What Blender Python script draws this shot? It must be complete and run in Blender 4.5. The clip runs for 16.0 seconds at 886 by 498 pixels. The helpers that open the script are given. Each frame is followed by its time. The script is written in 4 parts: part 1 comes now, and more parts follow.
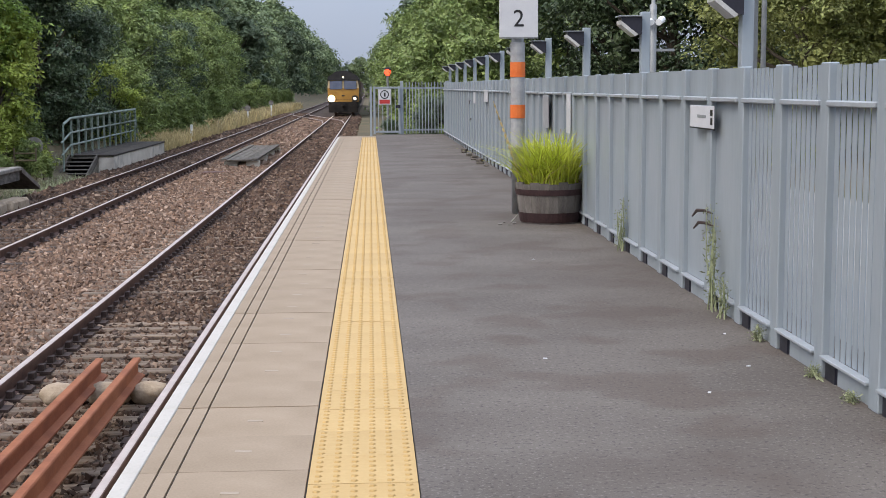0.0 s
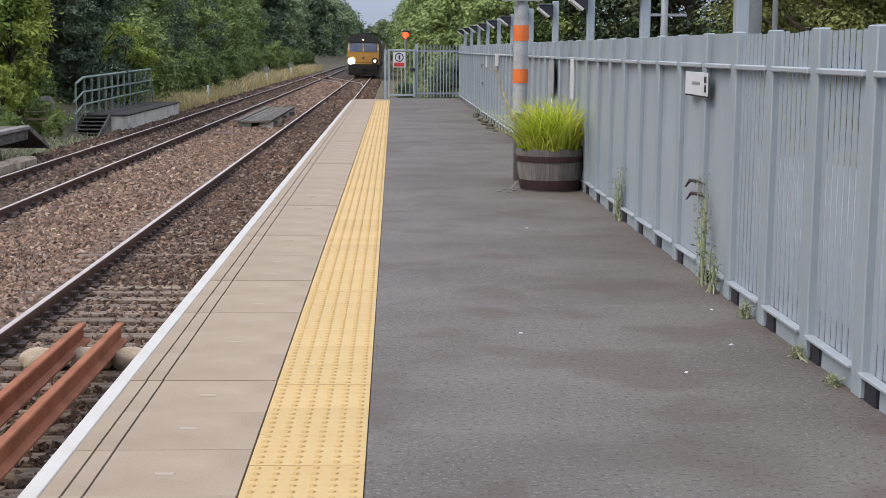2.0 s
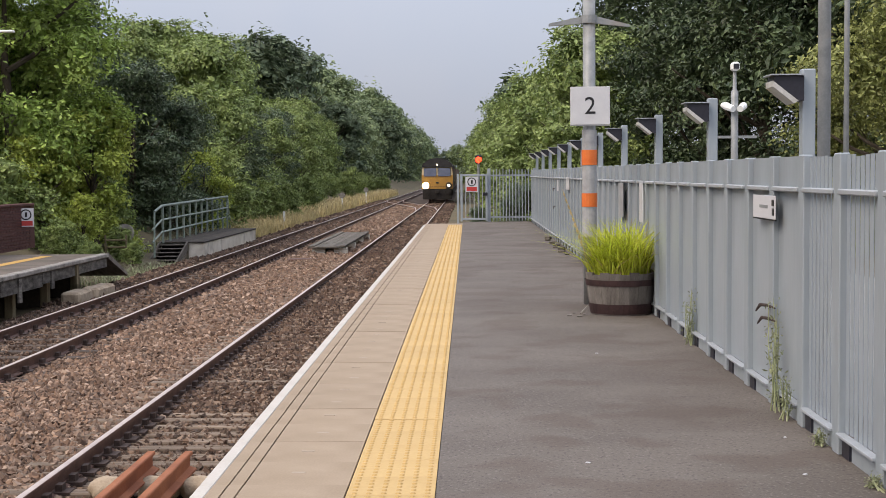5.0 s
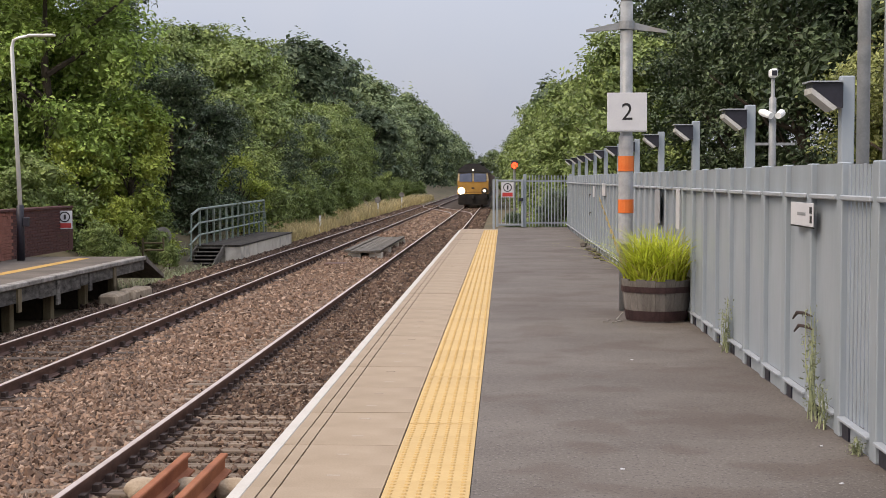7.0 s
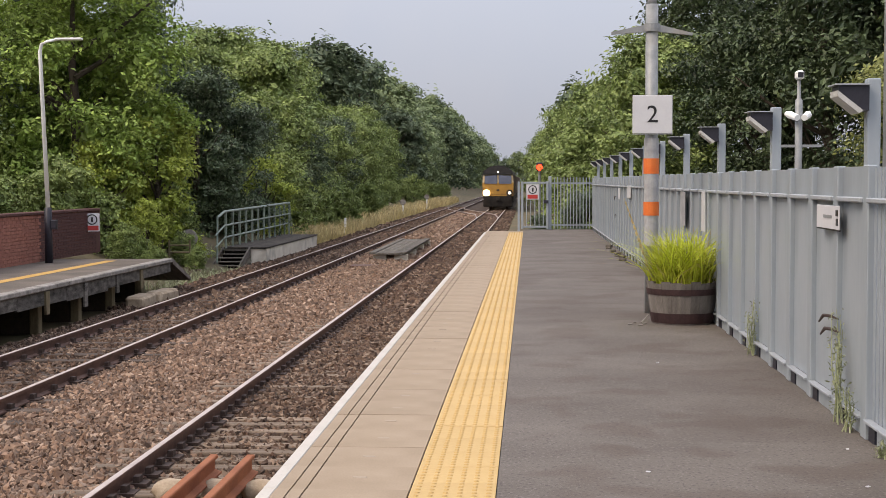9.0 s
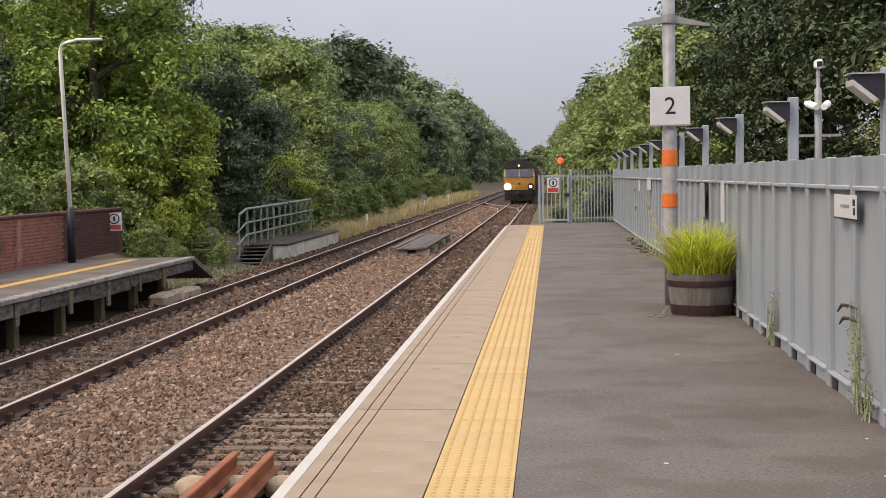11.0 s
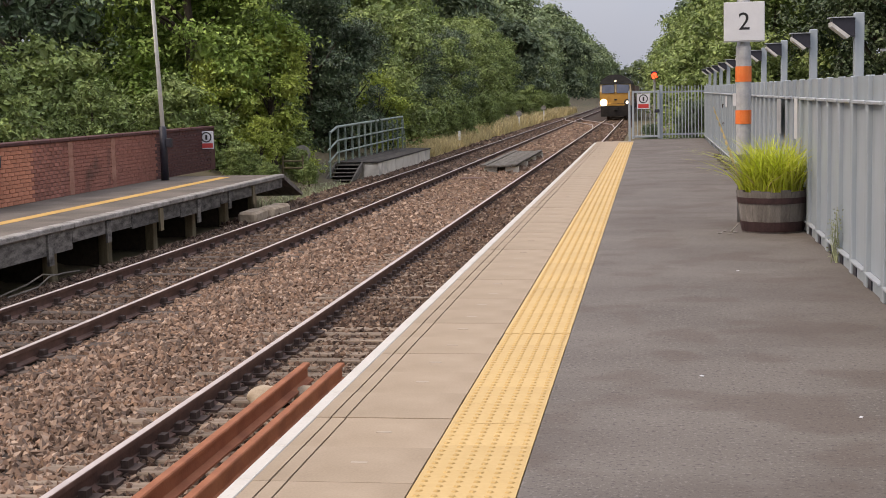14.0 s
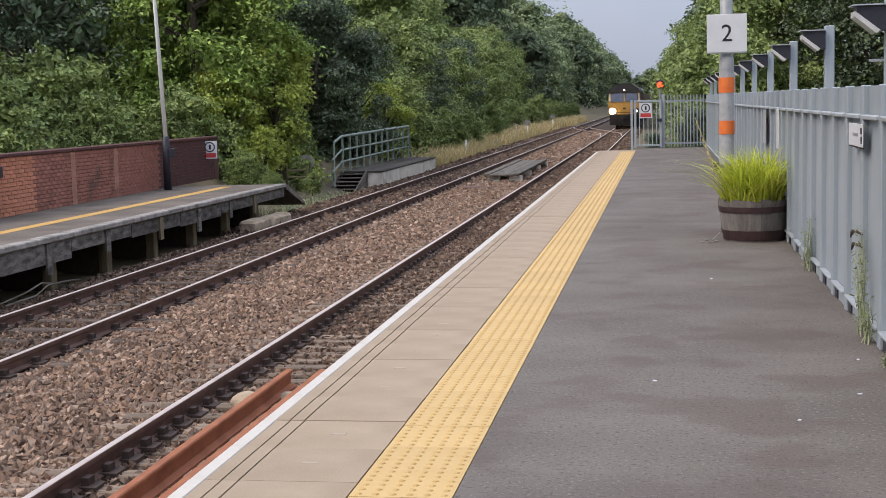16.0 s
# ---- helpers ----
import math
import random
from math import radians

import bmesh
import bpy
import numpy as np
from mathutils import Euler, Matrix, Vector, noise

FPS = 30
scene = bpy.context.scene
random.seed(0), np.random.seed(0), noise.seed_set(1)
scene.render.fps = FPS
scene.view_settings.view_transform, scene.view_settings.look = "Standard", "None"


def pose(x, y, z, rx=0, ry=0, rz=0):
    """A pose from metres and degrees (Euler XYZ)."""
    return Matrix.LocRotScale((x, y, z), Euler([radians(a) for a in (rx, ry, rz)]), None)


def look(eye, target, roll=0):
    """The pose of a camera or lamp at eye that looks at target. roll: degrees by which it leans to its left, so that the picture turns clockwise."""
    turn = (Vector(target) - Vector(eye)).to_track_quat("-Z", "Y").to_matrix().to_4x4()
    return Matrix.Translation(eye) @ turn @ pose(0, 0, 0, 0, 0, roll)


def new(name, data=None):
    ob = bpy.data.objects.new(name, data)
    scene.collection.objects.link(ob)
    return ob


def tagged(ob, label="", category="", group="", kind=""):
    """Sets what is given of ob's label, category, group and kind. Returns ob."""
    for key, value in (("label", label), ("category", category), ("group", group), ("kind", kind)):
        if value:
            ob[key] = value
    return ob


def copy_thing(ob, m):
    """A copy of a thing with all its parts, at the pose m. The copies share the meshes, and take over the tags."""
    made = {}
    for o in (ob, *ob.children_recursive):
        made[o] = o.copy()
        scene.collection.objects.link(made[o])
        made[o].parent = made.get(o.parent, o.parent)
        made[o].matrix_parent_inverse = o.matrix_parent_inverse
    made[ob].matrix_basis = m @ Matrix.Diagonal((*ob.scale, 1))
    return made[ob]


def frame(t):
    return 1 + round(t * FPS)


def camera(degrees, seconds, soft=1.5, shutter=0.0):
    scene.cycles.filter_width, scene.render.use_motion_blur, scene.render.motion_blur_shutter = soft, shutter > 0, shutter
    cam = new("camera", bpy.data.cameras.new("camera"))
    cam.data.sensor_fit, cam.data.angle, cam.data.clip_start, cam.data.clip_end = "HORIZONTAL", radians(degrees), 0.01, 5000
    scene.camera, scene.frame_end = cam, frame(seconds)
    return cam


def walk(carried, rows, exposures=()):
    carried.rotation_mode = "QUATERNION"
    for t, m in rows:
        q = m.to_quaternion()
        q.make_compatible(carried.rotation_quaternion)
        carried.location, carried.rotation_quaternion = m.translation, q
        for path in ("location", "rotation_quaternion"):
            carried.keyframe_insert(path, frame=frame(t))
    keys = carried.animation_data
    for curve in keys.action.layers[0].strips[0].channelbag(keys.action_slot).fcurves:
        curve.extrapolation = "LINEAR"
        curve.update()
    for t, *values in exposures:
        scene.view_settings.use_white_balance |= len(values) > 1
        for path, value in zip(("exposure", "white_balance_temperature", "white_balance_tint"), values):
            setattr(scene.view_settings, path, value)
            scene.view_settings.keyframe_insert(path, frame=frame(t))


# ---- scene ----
cam = camera(36.0, 16.0, soft=0.6)
PATH = [
    (0, (1.006, -3.44, 1.493), (1.11, -1.457, 1.256), -0.4),
    (0.5, (1.008, -3.415, 1.478), (1.116, -1.436, 1.204), -0.0),
    (1, (1.104, -3.36, 1.483), (1.204, -1.387, 1.173), 0.1),
    (1.5, (1.21, -3.263, 1.493), (1.298, -1.291, 1.174), 0.3),
    (2, (1.272, -3.171, 1.486), (1.345, -1.194, 1.197), 0.3),
    (2.5, (1.294, -3.099, 1.49), (1.353, -1.114, 1.254), 0.3),
    (3, (1.335, -3.11, 1.502), (1.376, -1.119, 1.314), -0.0),
    (3.5, (1.345, -3.115, 1.508), (1.372, -1.121, 1.36), -0.3),
    (4, (1.343, -3.13, 1.511), (1.35, -1.134, 1.384), -0.5),
    (4.5, (1.342, -3.146, 1.512), (1.327, -1.15, 1.397), -0.6),
    (5, (1.336, -3.128, 1.507), (1.299, -1.132, 1.397), -0.5),
    (7.5, (1.332, -3.149, 1.505), (1.233, -1.154, 1.404), -0.1),
    (8, (1.333, -3.166, 1.507), (1.223, -1.171, 1.407), -0.1),
    (8.5, (1.32, -3.195, 1.513), (1.203, -1.2, 1.414), -0.1),
    (9, (1.329, -3.176, 1.513), (1.204, -1.183, 1.414), -0.2),
    (11.5, (1.377, -3.203, 1.518), (1.209, -1.213, 1.406), -1.2),
    (12, (1.397, -3.208, 1.522), (1.215, -1.22, 1.401), -1.3),
    (12.5, (1.448, -3.219, 1.521), (1.244, -1.235, 1.381), -1.3),
    (13, (1.52, -3.258, 1.521), (1.284, -1.279, 1.351), -1.4),
    (13.5, (1.603, -3.325, 1.511), (1.329, -1.354, 1.307), -1.5),
    (14, (1.69, -3.389, 1.53), (1.387, -1.425, 1.305), -1.4),
    (14.5, (1.837, -3.434, 1.528), (1.507, -1.475, 1.293), -1.3),
    (15, (1.92, -3.478, 1.539), (1.579, -1.521, 1.304), -1.4),
    (15.5, (1.967, -3.516, 1.529), (1.633, -1.557, 1.303), -1.5),
    (16, (2.01, -3.585, 1.552), (1.689, -1.623, 1.34), -1.5),
]
walk(cam, [(t, look(eye, target, roll)) for t, eye, target, roll in PATH], [(0, 0.0, 6750, 10), (2.5, 0.0, 6700, 10), (4, 0.0, 6600, 9), (5, 0.0, 7450, 13), (9, 0.0, 7750, 14), (12.5, 0.0, 8050, 15), (13.5, 0.0, 7950, 15), (15, 0.0, 7250, 13), (16, 0.0, 7000, 12)])

# ---- world, sun, exposure ----
world = bpy.data.worlds.new("sky")
scene.world = world
world.use_nodes = True
wn, wl = world.node_tree.nodes, world.node_tree.links
sky = wn.new("ShaderNodeTexSky")
sky.sky_type, sky.sun_disc = "NISHITA", False
sky.sun_elevation, sky.sun_rotation = radians(46), radians(237)
sky.dust_density, sky.air_density, sky.ozone_density = 4.0, 1.0, 2.0
cloud = wn.new("ShaderNodeTexNoise")
cloud.inputs["Scale"].default_value, cloud.inputs["Detail"].default_value = 2.2, 5
ramp = wn.new("ShaderNodeValToRGB")
ramp.color_ramp.elements[0].position, ramp.color_ramp.elements[0].color = 0.3, (4.4, 5.4, 7.5, 1)
ramp.color_ramp.elements[1].position, ramp.color_ramp.elements[1].color = 0.75, (6.1, 6.55, 7.7, 1)
mixs = wn.new("ShaderNodeMix")
mixs.data_type = "RGBA"
mixs.inputs["Factor"].default_value = 0.8
wl.new(cloud.outputs["Fac"], ramp.inputs["Fac"])
wl.new(sky.outputs["Color"], mixs.inputs["A"])
wl.new(ramp.outputs["Color"], mixs.inputs["B"])
# an overcast sky is brighter overhead than at the horizon
way = wn.new("ShaderNodeTexCoord")
split = wn.new("ShaderNodeSeparateXYZ")
lift = wn.new("ShaderNodeMapRange")
lift.inputs["From Min"].default_value, lift.inputs["From Max"].default_value = 0.0, 1.0
lift.inputs["To Min"].default_value, lift.inputs["To Max"].default_value = 0.84, 2.9
gain = wn.new("ShaderNodeVectorMath")
gain.operation = "SCALE"
wl.new(way.outputs["Generated"], split.inputs[0])
wl.new(split.outputs["Z"], lift.inputs["Value"])
wl.new(mixs.outputs["Result"], gain.inputs[0])
wl.new(lift.outputs["Result"], gain.inputs["Scale"])
wl.new(gain.outputs[0], wn["Background"].inputs["Color"])
wn["Background"].inputs["Strength"].default_value = 0.115
sun = new("sun", bpy.data.lights.new("sun", "SUN"))
sun.data.energy, sun.data.angle, sun.data.color = 2.15, radians(30), (1.0, 0.91, 0.79)
sun.matrix_world = look((-38, -25, 47), (0, 0, 0))


# ---- materials ----
ALBEDO_SCALE = 0.74  # one calibration for every surface colour, offsetting the bright overhead sky


def mat(name, a, b, scale=6.0, rough=0.75, metal=0.0, bump=0.15, fine=60.0, c=None, island=0.0, obj=0.0, spec=0.4, stretch=(1, 1, 1)):
    """Two-scale noise between colours a and b, with c as sparse stains, grain bump, and per-piece variation."""
    a, b, c = (tuple(ALBEDO_SCALE * v for v in col) if col else None for col in (a, b, c))
    m = bpy.data.materials.new(name)
    m.use_nodes = True
    n, l = m.node_tree.nodes, m.node_tree.links
    bs = n["Principled BSDF"]
    tc = n.new("ShaderNodeTexCoord")
    mp = n.new("ShaderNodeMapping")
    mp.inputs["Scale"].default_value = stretch
    l.new(tc.outputs["Object"], mp.inputs["Vector"])
    big, small = n.new("ShaderNodeTexNoise"), n.new("ShaderNodeTexNoise")
    for t, s, d in ((big, scale, 4), (small, fine, 3)):
        t.inputs["Scale"].default_value, t.inputs["Detail"].default_value = s, d
        l.new(mp.outputs["Vector"], t.inputs["Vector"])
    add = n.new("ShaderNodeMath")
    add.operation = "MULTIPLY_ADD"
    add.inputs[1].default_value = 0.45
    l.new(small.outputs["Fac"], add.inputs[0])
    l.new(big.outputs["Fac"], add.inputs[2])
    r = n.new("ShaderNodeValToRGB")
    e = r.color_ramp.elements
    e[0].position, e[0].color = 0.5, (*a, 1)
    e[1].position, e[1].color = 0.95, (*b, 1)
    l.new(add.outputs[0], r.inputs["Fac"])
    out = r.outputs["Color"]
    if c:
        st = n.new("ShaderNodeTexNoise")
        st.inputs["Scale"].default_value, st.inputs["Detail"].default_value = scale * 0.37, 6
        l.new(mp.outputs["Vector"], st.inputs["Vector"])
        sr = n.new("ShaderNodeValToRGB")
        sr.color_ramp.elements[0].position, sr.color_ramp.elements[1].position = 0.56, 0.72
        l.new(st.outputs["Fac"], sr.inputs["Fac"])
        mx = n.new("ShaderNodeMix")
        mx.data_type = "RGBA"
        l.new(sr.outputs["Color"], mx.inputs["Factor"])
        l.new(out, mx.inputs["A"])
        mx.inputs["B"].default_value = (*c, 1)
        out = mx.outputs["Result"]
    if island or obj:
        hsv = n.new("ShaderNodeHueSaturation")
        src = n.new("ShaderNodeNewGeometry").outputs["Random Per Island"] if island else n.new("ShaderNodeObjectInfo").outputs["Random"]
        v = n.new("ShaderNodeMapRange")
        amt = island or obj
        v.inputs["To Min"].default_value, v.inputs["To Max"].default_value = 1 - amt, 1 + amt
        l.new(src, v.inputs["Value"])
        l.new(v.outputs["Result"], hsv.inputs["Value"])
        l.new(out, hsv.inputs["Color"])
        out = hsv.outputs["Color"]
    l.new(out, bs.inputs["Base Color"])
    bs.inputs["Roughness"].default_value, bs.inputs["Metallic"].default_value = rough, metal
    bs.inputs["Specular IOR Level"].default_value = spec
    if bump:
        bp = n.new("ShaderNodeBump")
        bp.inputs["Strength"].default_value, bp.inputs["Distance"].default_value = bump, 0.01
        l.new(add.outputs[0], bp.inputs["Height"])
        l.new(bp.outputs["Normal"], bs.inputs["Normal"])
    return m


def leafmat(name, a, b, amt=0.5, pass_light=0.2, rough=0.5, spec=0.25):
    """Foliage: varied per leaf and in patches, partly letting light through."""
    m = mat(name, a, b, scale=0.9, rough=rough, bump=0, fine=7, island=amt, spec=spec)
    n, l = m.node_tree.nodes, m.node_tree.links
    bs = n["Principled BSDF"]
    tr = n.new("ShaderNodeBsdfTranslucent")
    l.new(bs.inputs["Base Color"].links[0].from_socket, tr.inputs["Color"])
    mx = n.new("ShaderNodeMixShader")
    mx.inputs["Fac"].default_value = pass_light
    l.new(bs.outputs[0], mx.inputs[1])
    l.new(tr.outputs[0], mx.inputs[2])
    l.new(mx.outputs[0], n["Material Output"].inputs["Surface"])
    return m


def glow(name, colour, strength):
    m = bpy.data.materials.new(name)
    m.use_nodes = True
    bs = m.node_tree.nodes["Principled BSDF"]
    bs.inputs["Base Color"].default_value = (*colour, 1)
    bs.inputs["Emission Color"].default_value = (*colour, 1)
    bs.inputs["Emission Strength"].default_value = strength
    return m


M_ASPHALT = mat("asphalt", (0.125, 0.106, 0.092), (0.192, 0.168, 0.148), 0.9, 0.85, 0, 0.6, 110, c=(0.14, 0.118, 0.104), stretch=(0.85, 1.2, 1))


def specks(m, colour, scale, cut, amount):
    """Adds small pale aggregate grains to a material."""
    n, l = m.node_tree.nodes, m.node_tree.links
    bs = n["Principled BSDF"]
    tc, no, rp_, mx = n.new("ShaderNodeTexCoord"), n.new("ShaderNodeTexNoise"), n.new("ShaderNodeMapRange"), n.new("ShaderNodeMix")
    no.inputs["Scale"].default_value, no.inputs["Detail"].default_value = scale, 2
    rp_.inputs["From Min"].default_value, rp_.inputs["From Max"].default_value = cut, cut + 0.08
    rp_.inputs["To Max"].default_value = amount
    mx.data_type = "RGBA"
    mx.inputs["B"].default_value = (*(ALBEDO_SCALE * v for v in colour), 1)
    l.new(tc.outputs["Object"], no.inputs["Vector"])
    l.new(no.outputs["Fac"], rp_.inputs["Value"])
    l.new(rp_.outputs["Result"], mx.inputs["Factor"])
    l.new(bs.inputs["Base Color"].links[0].from_socket, mx.inputs["A"])
    l.new(mx.outputs["Result"], bs.inputs["Base Color"])
    return m


specks(M_ASPHALT, (0.27, 0.245, 0.228), 52, 0.58, 0.6)
specks(M_ASPHALT, (0.11, 0.078, 0.06), 1.4, 0.53, 0.45)
specks(M_ASPHALT, (0.09, 0.066, 0.054), 0.45, 0.52, 0.35)
specks(M_ASPHALT, (0.21, 0.19, 0.175), 2.7, 0.60, 0.22)
specks(M_ASPHALT, (0.055, 0.047, 0.045), 44, 0.58, 0.6)
M_COPING = mat("concrete_coping", (0.33, 0.25, 0.17), (0.45, 0.352, 0.255), 2.0, 0.8, 0, 0.15, 90, c=(0.31, 0.235, 0.165), obj=0.025)
M_WHITE = mat("white_edge_paint", (0.56, 0.525, 0.475), (0.67, 0.635, 0.58), 4, 0.7, 0, 0.08, 60, c=(0.50, 0.47, 0.43))
specks(M_WHITE, (0.36, 0.33, 0.29), 7, 0.62, 0.5)
specks(M_WHITE, (0.30, 0.27, 0.24), 45, 0.66, 0.4)
M_TACTILE = mat("yellow_tactile", (0.58, 0.385, 0.15), (0.69, 0.48, 0.215), 1.6, 0.7, 0, 0.08, 40, c=(0.66, 0.49, 0.26), obj=0.05)
# slightly darker than the tile: side shading of the domes put into colour
M_DOME = mat("shaded_tactile_dome", (0.55, 0.36, 0.135), (0.66, 0.45, 0.19), 2.5, 0.8, 0, 0.05, 40, c=(0.60, 0.42, 0.2), obj=0.05)
M_MARK = mat("pale_filler", (0.40, 0.325, 0.25), (0.50, 0.42, 0.335), 9, 0.8)
M_GROOVE = mat("groove_grime", (0.09, 0.08, 0.065), (0.16, 0.14, 0.12), 9, 0.9)
M_FENCE = mat("galvanised_paint", (0.38, 0.44, 0.485), (0.465, 0.52, 0.565), 3.0, 0.45, 0.25, 0.04, 25, c=(0.30, 0.335, 0.365), obj=0.04, stretch=(1, 1, 0.25))
M_FENCE_LIGHT = mat("galvanised_edge", (0.42, 0.46, 0.50), (0.52, 0.56, 0.60), 8, 0.4, 0.2, 0.04, 50)
M_POLE = mat("galvanised_pole", (0.27, 0.29, 0.30), (0.39, 0.41, 0.42), 10, 0.5, 0.2, 0.05, 70, c=(0.38, 0.36, 0.33))
M_DARK = mat("dark_plastic", (0.018, 0.018, 0.028), (0.035, 0.035, 0.05), 12, 0.45)
M_LENS = mat("lamp_lens", (0.5, 0.5, 0.48), (0.68, 0.68, 0.66), 12, 0.3)
M_SIGN = mat("white_sign", (0.68, 0.69, 0.73), (0.76, 0.77, 0.8), 6, 0.4, 0, 0.0)
M_INK = mat("black_ink", (0.012, 0.012, 0.014), (0.022, 0.022, 0.024), 6, 0.5, 0, 0)
M_RED = mat("red_sign", (0.55, 0.04, 0.04), (0.65, 0.07, 0.06), 6, 0.5, 0, 0)
M_ORANGE = mat("orange_band", (0.80, 0.16, 0.03), (0.9, 0.24, 0.06), 8, 0.5, 0, 0.02)
M_REFLECT = mat("worn_reflective_tape", (0.34, 0.35, 0.37), (0.52, 0.53, 0.55), 7, 0.4, 0, 0.02, 30, c=(0.4, 0.4, 0.41))
M_STAVE = mat("weathered_oak", (0.125, 0.11, 0.10), (0.27, 0.245, 0.225), 4, 0.85, 0, 0.5, 55, c=(0.09, 0.075, 0.065), obj=0.1, stretch=(3, 3, 0.4))
M_HOOP = mat("rusty_hoop", (0.05, 0.028, 0.03), (0.10, 0.055, 0.055), 9, 0.6, 0.4, 0.2)
# planter soil; also the deep shade painted on walls under the far deck
M_SOIL_AND_SHADE = mat("soil", (0.03, 0.022, 0.016), (0.07, 0.05, 0.035), 12, 0.95, 0, 0.6)
M_BLADE = leafmat("planter_grass", (0.50, 0.60, 0.05), (0.80, 0.82, 0.15), 0.4, 0.4)
M_STRAW = leafmat("dry_grass", (0.60, 0.47, 0.22), (0.80, 0.66, 0.36), 0.3, 0.4)
# bed colour is darkened to paint the shadow between the loose stones
M_BALLAST = mat("ballast_bed", (0.04, 0.027, 0.02), (0.10, 0.07, 0.053), 1.2, 0.95, 0, 0.9, 40, c=(0.06, 0.043, 0.033))


def stonemat(name, colours):
    """Crushed stone whose lumps each take one of several tints."""
    m = mat(name, (0.8, 0.8, 0.8), (1, 1, 1), 0.9, 0.9, 0, 0.5, 45)
    n, l = m.node_tree.nodes, m.node_tree.links
    bs = n["Principled BSDF"]
    geo, rp_, mx = n.new("ShaderNodeNewGeometry"), n.new("ShaderNodeValToRGB"), n.new("ShaderNodeMix")
    e = rp_.color_ramp.elements
    for k, c in enumerate(colours):
        el = e[k] if k < 2 else e.new(1.0)
        el.position, el.color = k / (len(colours) - 1), (*c, 1)
    mx.data_type, mx.blend_type = "RGBA", "MULTIPLY"
    mx.inputs["Factor"].default_value = 1
    l.new(geo.outputs["Random Per Island"], rp_.inputs["Fac"])
    l.new(rp_.outputs["Color"], mx.inputs["A"])
    l.new(bs.inputs["Base Color"].links[0].from_socket, mx.inputs["B"])
    l.new(mx.outputs["Result"], bs.inputs["Base Color"])
    return m


M_STONE = stonemat("ballast_stone", [(0.09, 0.055, 0.038), (0.29, 0.175, 0.118), (0.16, 0.11, 0.082), (0.42, 0.265, 0.18), (0.24, 0.168, 0.128), (0.60, 0.43, 0.32)])
M_STONE_DARK = stonemat("dark_ballast_stone", [(0.045, 0.026, 0.018), (0.155, 0.088, 0.058), (0.062, 0.042, 0.032), (0.24, 0.15, 0.10), (0.13, 0.088, 0.068), (0.42, 0.30, 0.22)])
M_SLEEPER = mat("timber_sleeper", (0.14, 0.10, 0.072), (0.32, 0.245, 0.185), 3, 0.9, 0, 0.5, 30, obj=0.25, stretch=(0.5, 5, 5))
M_SLEEPER_DARK = mat("tarry_timber_sleeper", (0.045, 0.032, 0.025), (0.13, 0.095, 0.075), 3, 0.9, 0, 0.5, 30, obj=0.25, stretch=(0.5, 5, 5))
M_RAIL = mat("rail_side", (0.105, 0.055, 0.042), (0.19, 0.105, 0.082), 6, 0.7, 0.3, 0.2)
# worn heads; the pale base colour carries their sky reflection
M_RAILTOP = mat("polished_head_sky_sheen", (0.56, 0.47, 0.44), (0.72, 0.63, 0.59), 4, 0.45, 0.25, 0.02)
M_RUST = mat("bright_rust", (0.31, 0.105, 0.05), (0.44, 0.17, 0.085), 3.5, 0.85, 0.1, 0.3, 60, c=(0.25, 0.085, 0.045))
M_CHAIR = mat("rail_chair", (0.05, 0.032, 0.028), (0.09, 0.06, 0.05), 8, 0.8, 0.3, 0.3)
M_SAND = mat("stuffed_sandbag", (0.36, 0.275, 0.19), (0.54, 0.44, 0.33), 9, 0.9, 0, 0.8, 60, c=(0.24, 0.175, 0.12))
M_EARTH = mat("trackside_earth", (0.10, 0.085, 0.05), (0.19, 0.15, 0.085), 0.5, 0.95, 0, 0.6, 8, c=(0.075, 0.095, 0.03))
M_FARDECK = mat("far_platform_surface", (0.10, 0.082, 0.066), (0.21, 0.175, 0.145), 1.2, 0.9, 0, 0.3, 70, c=(0.09, 0.075, 0.06))
M_YARD = mat("pale_yard_concrete", (0.27, 0.265, 0.255), (0.40, 0.395, 0.38), 0.8, 0.9, 0, 0.2, 40, c=(0.22, 0.215, 0.205))
M_TIMBER = mat("grey_weathered_timber", (0.10, 0.085, 0.07), (0.23, 0.205, 0.175), 4, 0.9, 0, 0.5, 45, c=(0.09, 0.085, 0.06), obj=0.18, stretch=(3, 0.6, 1))
M_OLDPAINT = mat("worn_white_edging", (0.15, 0.135, 0.12), (0.46, 0.43, 0.395), 5, 0.85, 0, 0.2, 40, c=(0.25, 0.24, 0.22))
M_FASCIA = mat("dirty_dark_timber", (0.028, 0.023, 0.019), (0.115, 0.095, 0.077), 3, 0.9, 0, 0.5, 30, c=(0.03, 0.03, 0.02), obj=0.25, stretch=(1, 1.5, 0.6))
M_PEEL = mat("peeling_fascia_board", (0.035, 0.03, 0.026), (0.25, 0.23, 0.21), 5, 0.9, 0, 0.5, 30, c=(0.04, 0.035, 0.03), obj=0.3, stretch=(1, 0.9, 2.5))
M_POSTWOOD = mat("tan_post_timber", (0.12, 0.095, 0.055), (0.26, 0.21, 0.13), 4, 0.9, 0, 0.5, 45, obj=0.2, stretch=(3, 3, 0.5))
M_YELLOW = mat("yellow_line_paint", (0.56, 0.31, 0.07), (0.68, 0.42, 0.13), 4, 0.75, 0, 0.1)
M_BRICK = mat("red_brick", (0.33, 0.125, 0.09), (0.48, 0.20, 0.15), 5, 0.9, 0, 0.3, 60, obj=0.2, c=(0.18, 0.09, 0.07))
